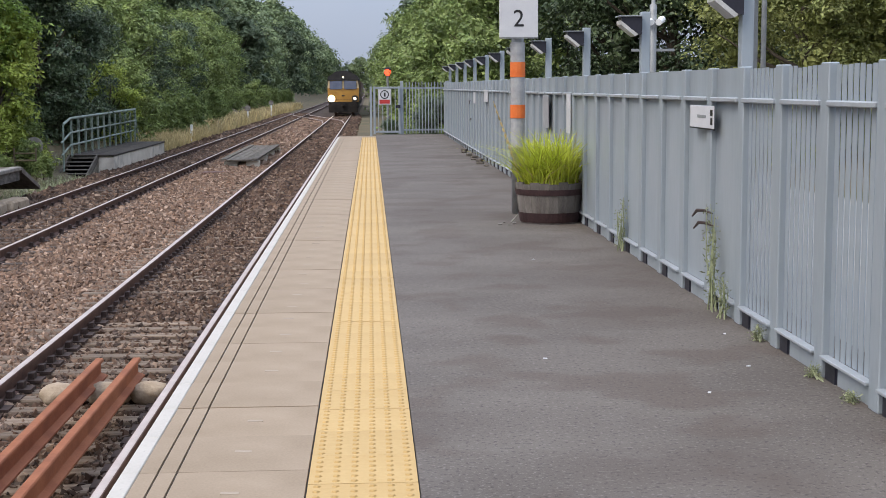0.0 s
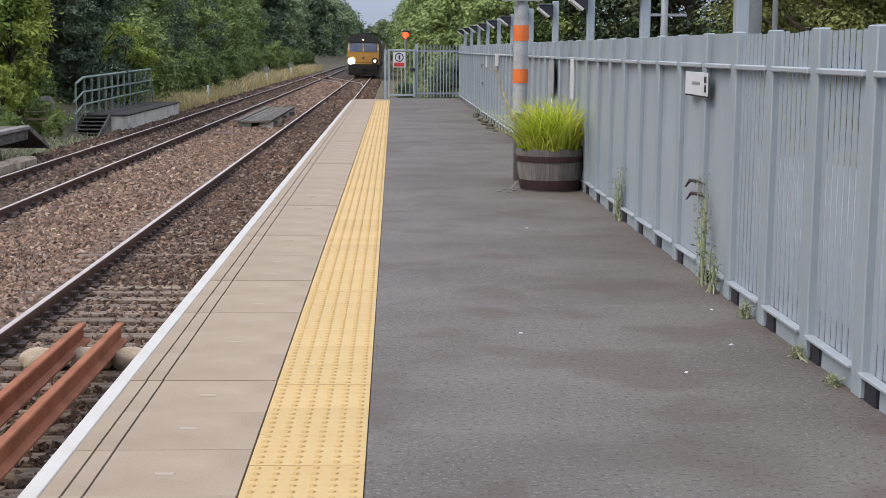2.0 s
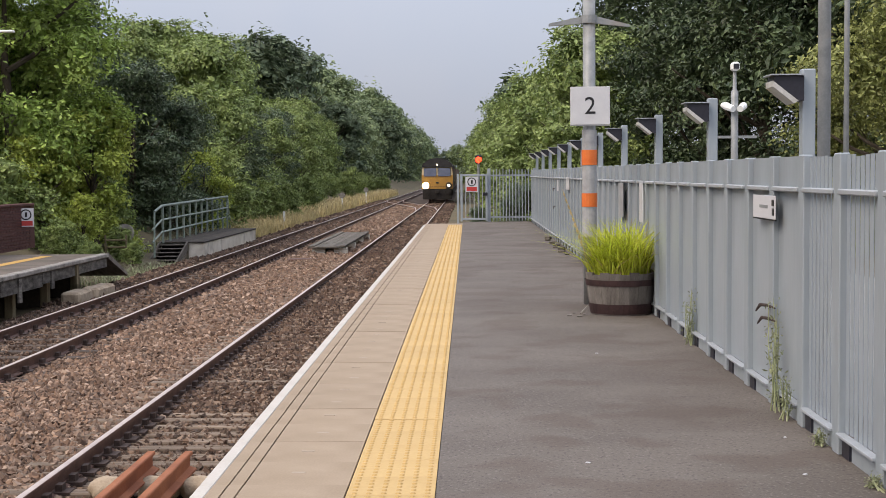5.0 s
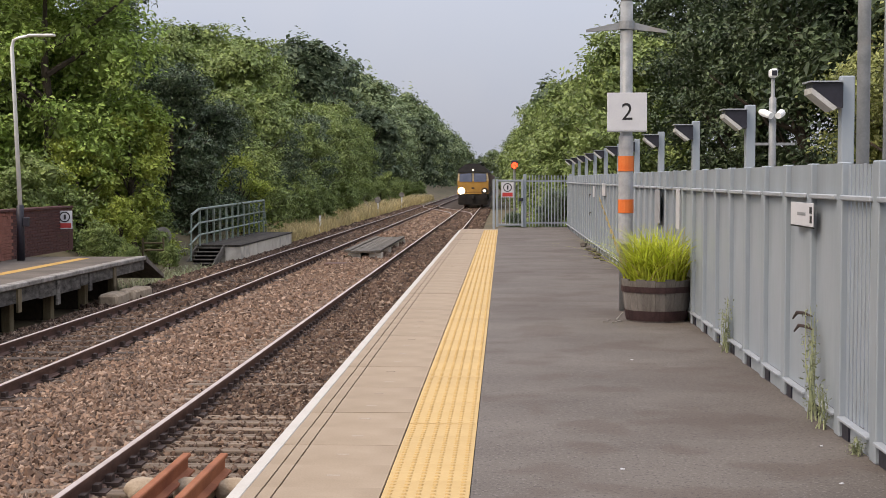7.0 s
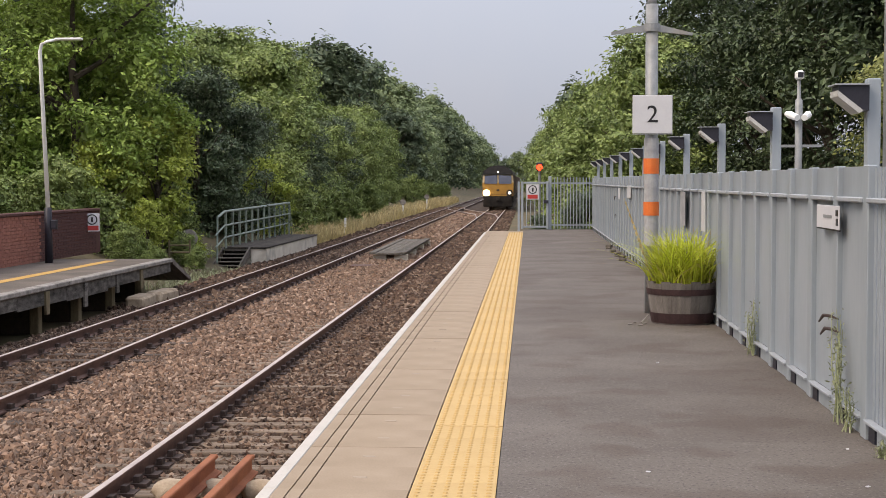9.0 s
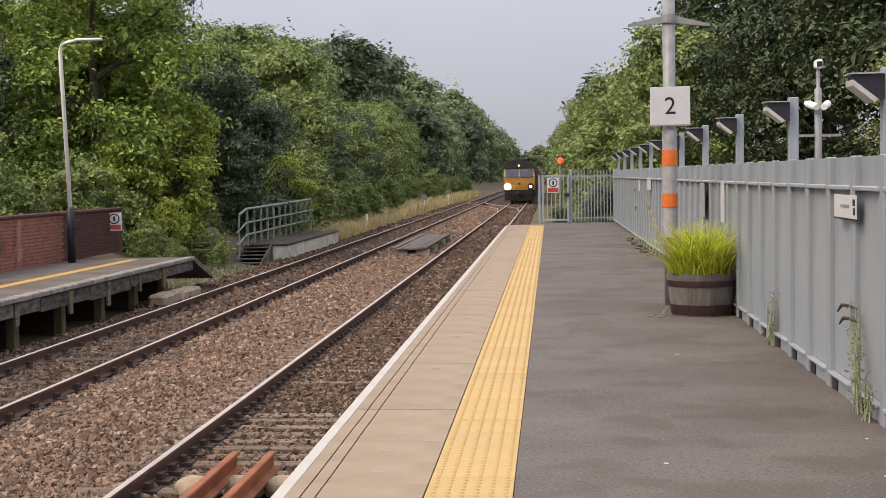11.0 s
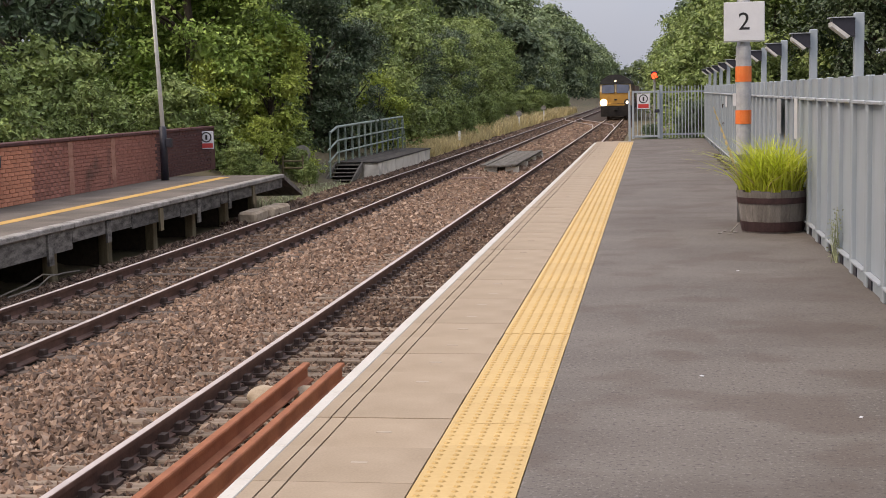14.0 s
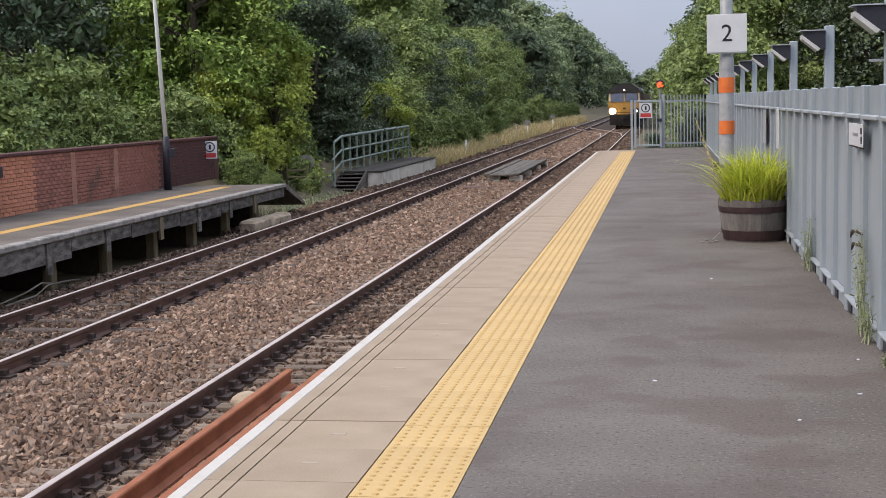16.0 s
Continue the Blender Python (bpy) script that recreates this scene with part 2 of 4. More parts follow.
M_BRICK_NEW = mat("orange_brick", (0.54, 0.205, 0.12), (0.65, 0.275, 0.17), 5, 0.9, 0, 0.3, 60, obj=0.12)
M_BRICK_DARK = mat("maroon_painted_brick", (0.085, 0.03, 0.028), (0.125, 0.045, 0.04), 4, 0.75, 0, 0.2, 40, obj=0.1)
M_PALEBRICK = mat("patched_pale_brick", (0.36, 0.165, 0.115), (0.50, 0.26, 0.19), 7, 0.9, 0, 0.3, 60, c=(0.3, 0.12, 0.09))
M_MORTAR = mat("mortar", (0.33, 0.15, 0.115), (0.42, 0.205, 0.16), 8, 0.95, 0, 0.3)
M_WHITEPOST = mat("white_lamp_paint", (1.04, 1.06, 1.04), (1.1, 1.12, 1.1), 7, 0.4)
M_GREENRAIL = mat("pale_green_paint", (0.27, 0.345, 0.30), (0.40, 0.475, 0.425), 6, 0.6, 0.1, 0.1, 40, c=(0.15, 0.19, 0.16))
M_CONCRETE = mat("pale_concrete", (0.78, 0.70, 0.59), (1.0, 0.93, 0.81), 2, 0.85, 0, 0.3, 50, c=(0.27, 0.245, 0.21))
M_BARK = mat("bark", (0.06, 0.048, 0.036), (0.12, 0.095, 0.07), 5, 0.95, 0, 0.8, 30)
M_LOCOYEL = mat("loco_yellow_paint", (0.46, 0.235, 0.045), (0.56, 0.30, 0.06), 3, 0.45, 0, 0.02, c=(0.36, 0.18, 0.045))
M_LOCOCREAM = mat("loco_cream_paint", (0.56, 0.42, 0.24), (0.66, 0.52, 0.32), 3, 0.5)
M_LOCOROOF = mat("loco_dark_roof", (0.02, 0.02, 0.022), (0.05, 0.045, 0.045), 3, 0.6)
M_LOCOSIDE = mat("loco_side_paint", (0.07, 0.035, 0.035), (0.13, 0.07, 0.06), 2, 0.5)
M_LOCOUNDER = mat("loco_underframe", (0.015, 0.013, 0.012), (0.04, 0.033, 0.03), 4, 0.8)
# blue sky reflection of the windscreens is painted into the glass colour
M_GLASS = mat("sky_tinted_cab_glass", (0.13, 0.16, 0.25), (0.19, 0.22, 0.32), 2, 0.08, 0, 0, spec=0.9)
M_BEAM = glow("lit_headlight", (1.0, 0.86, 0.62), 40)
M_DIM = glow("dim_headlight", (1.0, 0.86, 0.66), 3)
M_SIGNAL = glow("red_signal_light", (1.0, 0.055, 0.02), 4)
M_LEAF_BRIGHT = leafmat("bright_leaf", (0.22, 0.345, 0.075), (0.47, 0.61, 0.165))
M_LEAF_LIME = leafmat("lime_leaf", (0.36, 0.46, 0.09), (0.56, 0.64, 0.16), 0.4, 0.3)
M_LEAF_MID = leafmat("mid_leaf", (0.18, 0.26, 0.09), (0.37, 0.46, 0.16), 0.45)
M_LEAF_DARK = leafmat("dark_leaf", (0.062, 0.11, 0.062), (0.19, 0.255, 0.135), 0.5, 0.1, 0.38, 0.4)
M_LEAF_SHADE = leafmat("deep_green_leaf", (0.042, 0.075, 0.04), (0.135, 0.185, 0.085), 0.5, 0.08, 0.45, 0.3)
M_LEAF_OLIVE = leafmat("olive_leaf", (0.21, 0.25, 0.08), (0.38, 0.40, 0.145))
# distance haze is painted into these two paler, greyer leaf colours
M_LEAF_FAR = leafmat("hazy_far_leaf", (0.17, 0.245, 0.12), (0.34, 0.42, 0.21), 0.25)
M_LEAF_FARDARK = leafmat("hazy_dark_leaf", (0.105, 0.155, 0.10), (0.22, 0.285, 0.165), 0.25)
M_WEED = leafmat("weed_leaf", (0.27, 0.31, 0.17), (0.46, 0.49, 0.31))


# ---- helpers for shapes ----
def box(bm, x0, x1, y0, y1, z0, z1, bev=0.0):
    v = [bm.verts.new((x, y, z)) for z in (z0, z1) for y in (y0, y1) for x in (x0, x1)]
    fs = [bm.faces.new([v[i] for i in q]) for q in ((0, 2, 3, 1), (4, 5, 7, 6), (0, 1, 5, 4), (2, 6, 7, 3), (0, 4, 6, 2), (1, 3, 7, 5))]
    if bev:
        es = list({e for f in fs for e in f.edges})
        bmesh.ops.bevel(bm, geom=es, offset=bev, segments=1, affect="EDGES")
    return bm


def ring(bm, c, u, w, r, n):
    return [bm.verts.new(Vector(c) + r * (math.cos(2 * math.pi * i / n) * u + math.sin(2 * math.pi * i / n) * w)) for i in range(n)]


def tube(bm, pts, radii, n=8, cap=True):
    pts = [Vector(p) for p in pts]
    last = None
    for i, (p, r) in enumerate(zip(pts, radii)):
        d = (pts[min(i + 1, len(pts) - 1)] - pts[max(i - 1, 0)]).normalized()
        u = d.orthogonal().normalized() if abs(d.z) < 0.9 else Vector((1, 0, 0)) - d * d.x
        u.normalize()
        w = d.cross(u)
        cur = ring(bm, p, u, w, r, n)
        if last:
            for k in range(n):
                bm.faces.new((last[k], last[(k + 1) % n], cur[(k + 1) % n], cur[k]))
        elif cap:
            bm.faces.new(cur[::-1])
        last = cur
    if cap:
        bm.faces.new(last)
    return bm


def prism(bm, outline, axis, a, b):
    """An outline (pairs) drawn out along an axis from a to b."""
    def at(p, t):
        return (t, *p) if axis == "x" else (p[0], t, p[1]) if axis == "y" else (*p, t)
    lo, hi = [bm.verts.new(at(p, a)) for p in outline], [bm.verts.new(at(p, b)) for p in outline]
    n = len(outline)
    for i in range(n):
        bm.faces.new((lo[i], lo[(i + 1) % n], hi[(i + 1) % n], hi[i]))
    bm.faces.new(lo[::-1])
    bm.faces.new(hi)
    bmesh.ops.recalc_face_normals(bm, faces=bm.faces[:])
    return bm


def mesh_of(name, bm, material):
    me = bpy.data.meshes.new(name)
    bm.to_mesh(me)
    bm.free()
    me.materials.append(material)
    return me


def part(name, bm, material, parent=None, label="", smooth=False):
    ob = new(name, mesh_of(name, bm, material))
    ob.parent = parent
    if smooth:
        ob.data.polygons.foreach_set("use_smooth", [True] * len(ob.data.polygons))
    return tagged(ob, label) if label else ob


def piece(name, me, parent, x=0, y=0, z=0, rz=0.0, label=""):
    ob = new(name, me)
    ob.parent = parent
    ob.matrix_basis = pose(x, y, z, 0, 0, rz)
    return tagged(ob, label) if label else ob


def thing(name, label, category, group="", kind="", at=(0, 0, 0)):
    ob = new(name)
    ob.location = at
    ob.empty_display_size = 0.1
    return tagged(ob, label, category, group, kind)


def raw(name, verts, faces, material, parent=None):
    me = bpy.data.meshes.new(name)
    me.from_pydata(verts, [], faces)
    me.materials.append(material)
    ob = new(name, me)
    ob.parent = parent
    return ob


NB = bmesh.new
rng = np.random.default_rng(7)
RAILZ, BED = -0.9, -1.06

# ---- ground ----
gx = [-900, -300, -90, -40, -22, -15, -11.5, -9.2, -8.0, -7.0, -6.7, -0.05, 3.3, 4.2, 6, 9, 14, 30, 90, 300, 900]
gz = [14, 14, 9, 5, 2.6, 1.2, 0.1, -0.8, -1.16, -1.22, -1.14, -1.12, -1.12, -0.55, -0.3, -0.2, 0, 0.4, 1, 3, 6]
gy = [-300, -60, -20, -5, 5, 12, 20, 28, 36, 44, 52, 62, 75, 90, 120, 160, 220, 320, 500, 900, 2000]
verts = [(x, y, z + (noise.noise((x * 0.3, y * 0.3, 0)) * 0.12 if x < -8.5 or x > 4 else 0)) for y in gy for x, z in zip(gx, gz)]
W = len(gx)
faces = [(j * W + i, j * W + i + 1, (j + 1) * W + i + 1, (j + 1) * W + i) for j in range(len(gy) - 1) for i in range(W - 1)]
ground = tagged(raw("ground", verts, faces, M_EARTH), "brown earth and rough grass beside the railway", "ground", kind="structure")

bed = thing("ballast_bed", "brown and pinkish crushed stone ballast under the tracks", "ballast", kind="structure")
part("bed", prism(NB(), [(-7.05, -1.22), (-6.75, -1.085), (-4.0, -1.085), (-3.3, -1.04), (-2.5, -1.085), (-0.1, -1.085), (-0.1, -1.22)], "y", -12, 420), M_BALLAST, bed)


def stones(name, xs, ys, count, size, material, rise=0.0):
    """Loose crushed stones as squashed, jittered eight-faced lumps."""
    px, py = rng.uniform(*xs, count), rng.uniform(*ys, count)
    k = len(px)
    base = np.array([(1, 0, 0), (-1, 0, 0), (0, 1, 0), (0, -1, 0), (0, 0, 1), (0, 0, -1)], float) * 1.15
    s = size * rng.uniform(0.55, 1.3, (k, 1, 1)) * rng.uniform(0.6, 1.25, (k, 1, 3))
    v = (base[None] + rng.normal(0, 0.2, (k, 6, 3))) * s
    ax, an = rng.normal(0, 1, (k, 1, 3)), rng.uniform(0, 3.14, (k, 1, 1))
    ax /= np.linalg.norm(ax, axis=-1, keepdims=True)
    v = v * np.cos(an) + np.cross(ax, v) * np.sin(an) + ax * (v * ax).sum(-1, keepdims=True) * (1 - np.cos(an))
    crown = np.where((px > -4.1) & (px < -2.45), 0.045 * (1 - np.abs(px + 3.3) / 0.85).clip(0, 1), 0)
    v += np.stack([px, py, BED - 0.03 + rise + crown + rng.uniform(-0.02, 0.03, k)], -1)[:, None]
    f = np.array([(0, 2, 4), (2, 1, 4), (1, 3, 4), (3, 0, 4), (2, 0, 5), (1, 2, 5), (3, 1, 5), (0, 3, 5)])
    allf = (f[None] + 6 * np.arange(k)[:, None, None]).reshape(-1, 3)
    ob = raw(name, v.reshape(-1, 3).tolist(), allf.tolist(), material, bed)
    return tagged(ob, kind="stuff")


stones("loose_stones", (-4.45, -2.15), (3, 9), 11000, 0.034, M_STONE)
stones("loose_stones", (-4.45, -2.15), (9, 18), 15000, 0.034, M_STONE)
stones("loose_stones", (-4.45, -2.15), (18, 40), 15000, 0.045, M_STONE)
stones("loose_stones", (-4.45, -2.15), (40, 110), 9000, 0.085, M_STONE)
stones("loose_stones", (-2.0, -0.1), (1.5, 12), 12500, 0.028, M_STONE_DARK, 0.002)
stones("loose_stones", (-2.0, -0.1), (11.5, 24), 15500, 0.033, M_STONE_DARK, 0.016)
stones("loose_stones", (-2.0, -0.1), (24, 60), 11000, 0.058, M_STONE_DARK, 0.02)
stones("loose_stones", (-7.0, -4.65), (8, 24), 15000, 0.034, M_STONE_DARK)
stones("loose_stones", (-7.3, -4.65), (24, 60), 10000, 0.058, M_STONE_DARK)
stones("loose_stones", (-7.0, -0.1), (-11, 3), 9000, 0.045, M_STONE)
stones("loose_stones", (-2.0, 0.2), (60, 120), 4500, 0.10, M_STONE_DARK)
stones("loose_stones", (-7.3, -4.65), (60, 130), 6000, 0.10, M_STONE_DARK)


# ---- tracks ----
def rail_section(x):
    p = [(-0.07, 0), (0.07, 0), (0.07, 0.015), (0.012, 0.035), (0.012, 0.115), (0.035, 0.125), (0.035, 0.158), (-0.035, 0.158), (-0.035, 0.125), (-0.012, 0.115), (-0.012, 0.035), (-0.07, 0.015)]
    return [(x + a, b + BED) for a, b in p]


sl = mesh_of("sleeper", box(NB(), -1.28, 1.28, -0.09, 0.09, -0.12, 0.012, 0.012), M_SLEEPER)
sl_dark = mesh_of("sleeper", box(NB(), -1.28, 1.28, -0.11, 0.11, -0.12, 0.012, 0.012), M_SLEEPER_DARK)
ch = NB()
box(ch, -0.17, 0.17, -0.09, 0.09, 0, 0.03)
box(ch, 0.045, 0.10, -0.05, 0.05, 0.03, 0.085)
box(ch, -0.10, -0.045, -0.05, 0.05, 0.03, 0.085)
ch = mesh_of("chair", ch, M_CHAIR)


def track(label, xa, xb, y0, ychairs, pitch, sleeper):
    t = thing("railway_track", label, "track", "parallel tracks", "structure")
    for x in (xa, xb):
        r = part("rail", prism(NB(), rail_section(x), "y", y0, 700), M_RAIL, t, "dark rusty steel rail")
        part("polished_head", box(NB(), x - 0.027, x + 0.027, y0, 700, BED + 0.1585, BED + 0.1615), M_RAILTOP, r, "shiny worn running surface")
    mid, y = (xa + xb) / 2, y0
    while y < 110:
        piece("sleeper", sleeper, t, mid + rng.normal(0, 0.02), y, BED - 0.004 + rng.normal(0, 0.006), rng.normal(0, 0.5))
        if y < ychairs:
            for x in (xa, xb):
                piece("rail_chair", ch, t, x, y, BED)
        y += pitch
    return t


near_track = track("double rusty rails on timber sleepers beside the platform", -2.06, -0.645, -10.855, 42, 0.365, sl)
far_track = track("second pair of rails on dark timber sleepers", -6.03, -4.58, -10.94, 52, 0.71, sl_dark)

# crossover between the two tracks
xo = thing("crossover_track", "trailing crossover rails linking the two tracks", "track", kind="structure")
for dx in (0, 1.43):
    way_x = [(-2.06, 86), (-2.5, 96), (-4.4, 108), (-5.6, 115), (-6.03, 122)]
    sr = part("switch_rail", tube(NB(), [(x + dx, y, RAILZ - 0.075) for x, y in way_x], [0.06] * 5, 6), M_RAIL, xo)
    part("polished_head", tube(NB(), [(x + dx, y, RAILZ - 0.012) for x, y in way_x], [0.026] * 5, 5), M_RAILTOP, sr, "shiny worn running surface")

# ---- near platform ----
plat = thing("platform", "tarmac railway platform with pale concrete edge and yellow tactile strip", "platform", kind="structure")
part("base", box(NB(), 0.06, 3.75, -14, 39.6, -1.2, -0.06), M_CONCRETE, plat)
part("tarmac", box(NB(), 1.175, 3.75, -14, 39.6, -0.06, 0.0), M_ASPHALT, plat, "dark grey-brown worn tarmac surface")
part("joint_bed", box(NB(), 0.01, 1.175, -14, 37.2, -0.06, -0.012), M_GROOVE, plat)
part("ramp_end", prism(NB(), [(37.2, -0.06), (39.6, -0.06), (39.6, -0.05), (37.2, -0.004)], "x", 0.02, 1.175), M_COPING, plat)

SL = 0.54
cs = NB()
box(cs, 0.087, 0.154, 0.001, SL - 0.001, -0.06, 0)
box(cs, 0.163, 0.228, 0.001, SL - 0.001, -0.06, 0)
box(cs, 0.237, 0.744, 0.001, SL - 0.001, -0.06, 0)
cs = mesh_of("coping_slab", cs, M_COPING)
wh = mesh_of("white_edge", box(NB(), 0.016, 0.084, 0.001, SL - 0.001, -0.02, 0.002, 0.004), M_WHITE)
mk_ = mesh_of("pale_mark", box(NB(), -0.035, 0.035, -0.014, 0.014, -0.002, 0.0008, 0.0005), M_MARK)
tl = NB()
box(tl, 0.752, 1.17, 0.0015, 0.3985, -0.06, 0.0)
for i in range(6):
    for j in range(6):
        cx, cy, r, q = 0.752 + 0.418 * (i + 0.5) / 6, 0.4 * (j + 0.5) / 6, 0.0165, 0.011
        lo = [tl.verts.new((cx + r * a, cy + r * b, 0.0002)) for a, b in ((1, 0), (0.3, 0.95), (-0.8, 0.6), (-0.8, -0.6), (0.3, -0.95))]
        hi = [tl.verts.new((cx + q * a, cy + q * b, 0.0055)) for a, b in ((1, 0), (0.3, 0.95), (-0.8, 0.6), (-0.8, -0.6), (0.3, -0.95))]
        for k in range(5):
            tl.faces.new((lo[k], lo[(k + 1) % 5], hi[(k + 1) % 5], hi[k]))
        tl.faces.new(hi)
tl.faces.ensure_lookup_table()
for fc_ in tl.faces[6:]:
    fc_.material_index = 1
tl = mesh_of("tactile_tile", tl, M_TACTILE)
tl.materials.append(M_DOME)

# ---- boundary fence along the platform ----
FX, BAY = 3.32, 0.78
fence = thing("palisade_fence", "blue-grey steel fence of posts, sheets and bars along the platform", "fence")
post = NB()
box(post, -0.035, 0.02, -0.062, 0.062, 0.0, 1.6, 0.006)
post = mesh_of("post", post, M_FENCE)
pale = mesh_of("pale", box(NB(), 0.0, 0.005, -0.029, 0.029, 0.12, 1.585), M_FENCE)
sheet = NB()
box(sheet, 0.002, 0.008, 0.06, BAY - 0.06, 0.122, 1.594)
sheet = mesh_of("steel_sheet", sheet, M_FENCE)
railm = NB()
box(railm, -0.05, -0.0, 0.064, BAY - 0.064, 1.38, 1.41, 0.006)
railm = mesh_of("rail", railm, M_FENCE_LIGHT)
lowm = mesh_of("bottom_rail", box(NB(), -0.05, 0.0, 0.064, BAY - 0.064, 0.105, 0.122, 0.003), M_FENCE_LIGHT)
kick = mesh_of("kick_plate", box(NB(), -0.012, 0.0, 0.07, BAY - 0.24, 0.0, 0.1), M_FENCE)
foot = mesh_of("foot_bracket", box(NB(), -0.02, 0.012, BAY - 0.22, BAY - 0.08, 0.0, 0.1), M_DARK)
bays = []
y = -9.92
while y < 39.0:
    bays.append(y)
    y += BAY
for y in bays:
    piece("post", post, fence, FX, y, 0)
    for me, nm in ((railm, "rail"), (lowm, "bottom_rail"), (kick, "kick_plate"), (foot, "foot_bracket")):
        piece(nm, me, fence, FX, y, 0)
    if y > 4.8:
        piece("steel_sheet", sheet, fence, FX, y, 0)
        continue
    for i in range(8):
        piece("pale", pale, fence, FX, y + 0.062 + (BAY - 0.124) * (i + 0.5) / 8, rng.normal(0, 0.003))

# end fence and gate across the platform's end
endf = thing("end_fence", "grey steel railing across the end of the platform", "fence")
for x in (2.0, 3.42):
    part("end_post", box(NB(), x - 0.05, x + 0.05, 39.45, 39.55, -0.1, 1.66, 0.008), M_FENCE, endf)
for z in (0.12, 1.42):
    part("end_rail", box(NB(), 2.05, 3.37, 39.48, 39.52, z, z + 0.05), M_FENCE, endf)
for i in range(13):
    x = 2.14 + i * 0.099
    part("end_pale", box(NB(), x - 0.014, x + 0.014, 39.45, 39.478, 0.03, 1.62 + 0.02 * (i % 2)), M_FENCE, endf)
gate = thing("metal_gate", "closed grey tubular gate with a warning sign", "gate")
for x in (1.03, 1.14, 1.92):
    part("gate_upright", box(NB(), x - 0.035, x + 0.035, 39.36, 39.43, 0.02 if x > 1.1 else -0.1, 1.5, 0.006), M_FENCE, gate)
for z in (0.06, 1.43):
    part("gate_bar", box(NB(), 1.175, 1.885, 39.37, 39.42, z, z + 0.06, 0.006), M_FENCE, gate)
for i in range(5):
    x = 1.27 + i * 0.13
    part("gate_pale", box(NB(), x - 0.012, x + 0.012, 39.385, 39.405, 0.125, 1.425), M_FENCE, gate)
part("latch", box(NB(), 1.80, 1.95, 39.32, 39.355, 0.82, 0.92, 0.005), M_DARK, gate)


def warning_sign(at, w, h, face):
    """White sign with a barred ring and a red panel. face: +y normal is -face."""
    s = thing("warning_sign", "white no-trespassing sign with red panel", "sign", "no-trespassing signs", at=at)
    s.rotation_euler[2] = face
    part("board", box(NB(), -w / 2, w / 2, -0.004, 0.004, 0, h, 0.002), M_SIGN, s)
    part("red_panel", box(NB(), -w * 0.42, w * 0.42, -0.0075, -0.0045, h * 0.06, h * 0.32), M_RED, s)
    bm = NB()
    n = 20
    c = h * 0.66
    r0, r1 = w * 0.36, w * 0.28
    a = [bm.verts.new((r0 * math.cos(6.2832 * i / n), -0.0075, c + r0 * math.sin(6.2832 * i / n))) for i in range(n)]
    b = [bm.verts.new((r1 * math.cos(6.2832 * i / n), -0.0075, c + r1 * math.sin(6.2832 * i / n))) for i in range(n)]
    for i in range(n):
        bm.faces.new((a[i], a[(i + 1) % n], b[(i + 1) % n], b[i]))
    part("ring", bm, M_RED if w > 0.5 else M_INK, s)
    part("symbol", box(NB(), -w * 0.06, w * 0.08, -0.0072, -0.0045, c - h * 0.14, c + h * 0.13), M_INK, s)
    return s


warning_sign((1.46, 39.35, 0.94), 0.38, 0.47, 0)
warning_sign((-9.50, 30.1, 0.30), 0.37, 0.45, radians(20))

# ---- floodlights standing on the fence ----
fl = thing("fence_floodlight", "grey square post with black wedge floodlight", "lamp post", "floodlights along the fence", at=(FX + 0.09, 5.2, 0))
part("column", box(NB(), -0.055, 0.025, -0.042, 0.042, 0, 2.12, 0.006), M_FENCE, fl)
hd = part("housing", prism(NB(), [(-0.056, 2.075), (-0.056, 1.925), (-0.1, 1.935), (-0.235, 2.035), (-0.235, 2.075)], "y", -0.09, 0.09), M_DARK, fl, "black wedge-shaped housing")
part("lens", prism(NB(), [(-0.248, 2.045), (-0.248, 2.01), (-0.122, 1.908), (-0.098, 1.926)], "y", -0.12, 0.085), M_LENS, hd, "pale glass lens")
part("visor", box(NB(), -0.26, -0.056, -0.115, 0.095, 2.078, 2.086), M_FENCE_LIGHT, hd)
for k in range(1, 11):
    copy_thing(fl, pose(FX + 0.09, 5.2 + 3.22 * k, 0))

# ---- plates, marks and signs on the fence ----
fsn = thing("fence_notice", "small white notice plate fixed to the fence", "sign", at=(FX - 0.05, 5.8, 1.2))
part("plate", box(NB(), -0.006, 0.0, -0.33, 0.33, 0, 0.15, 0.002), M_SIGN, fsn)
part("grey_bar", box(NB(), -0.009, -0.0065, -0.12, 0.12, 0.068, 0.088), M_POLE, fsn)
part("dark_emblem", box(NB(), -0.009, -0.0065, -0.3, -0.24, 0.085, 0.125), M_INK, fsn)
part("dark_emblem", box(NB(), -0.009, -0.0065, -0.3, -0.25, 0.025, 0.07), M_INK, fsn)
part("bottom_edge", box(NB(), -0.006, 0.004, -0.33, 0.33, -0.009, -0.001), M_INK, fsn)
for y, z, w, h in ((12.1, 0.95, 0.3, 0.44), (14.1, 0.95, 0.5, 0.42), (23.3, 1.18, 0.9, 0.24), (26.2, 1.12, 0.5, 0.24)):
    s = thing("fence_strip", "narrow pale plate on the fence", "plate", "plates on the fence", at=(FX - 0.052, y, z))
    part("strip", box(NB(), -0.006, 0.0, -w / 2, w / 2, 0, h, 0.002), M_REFLECT if y == 14.1 else M_SIGN, s)
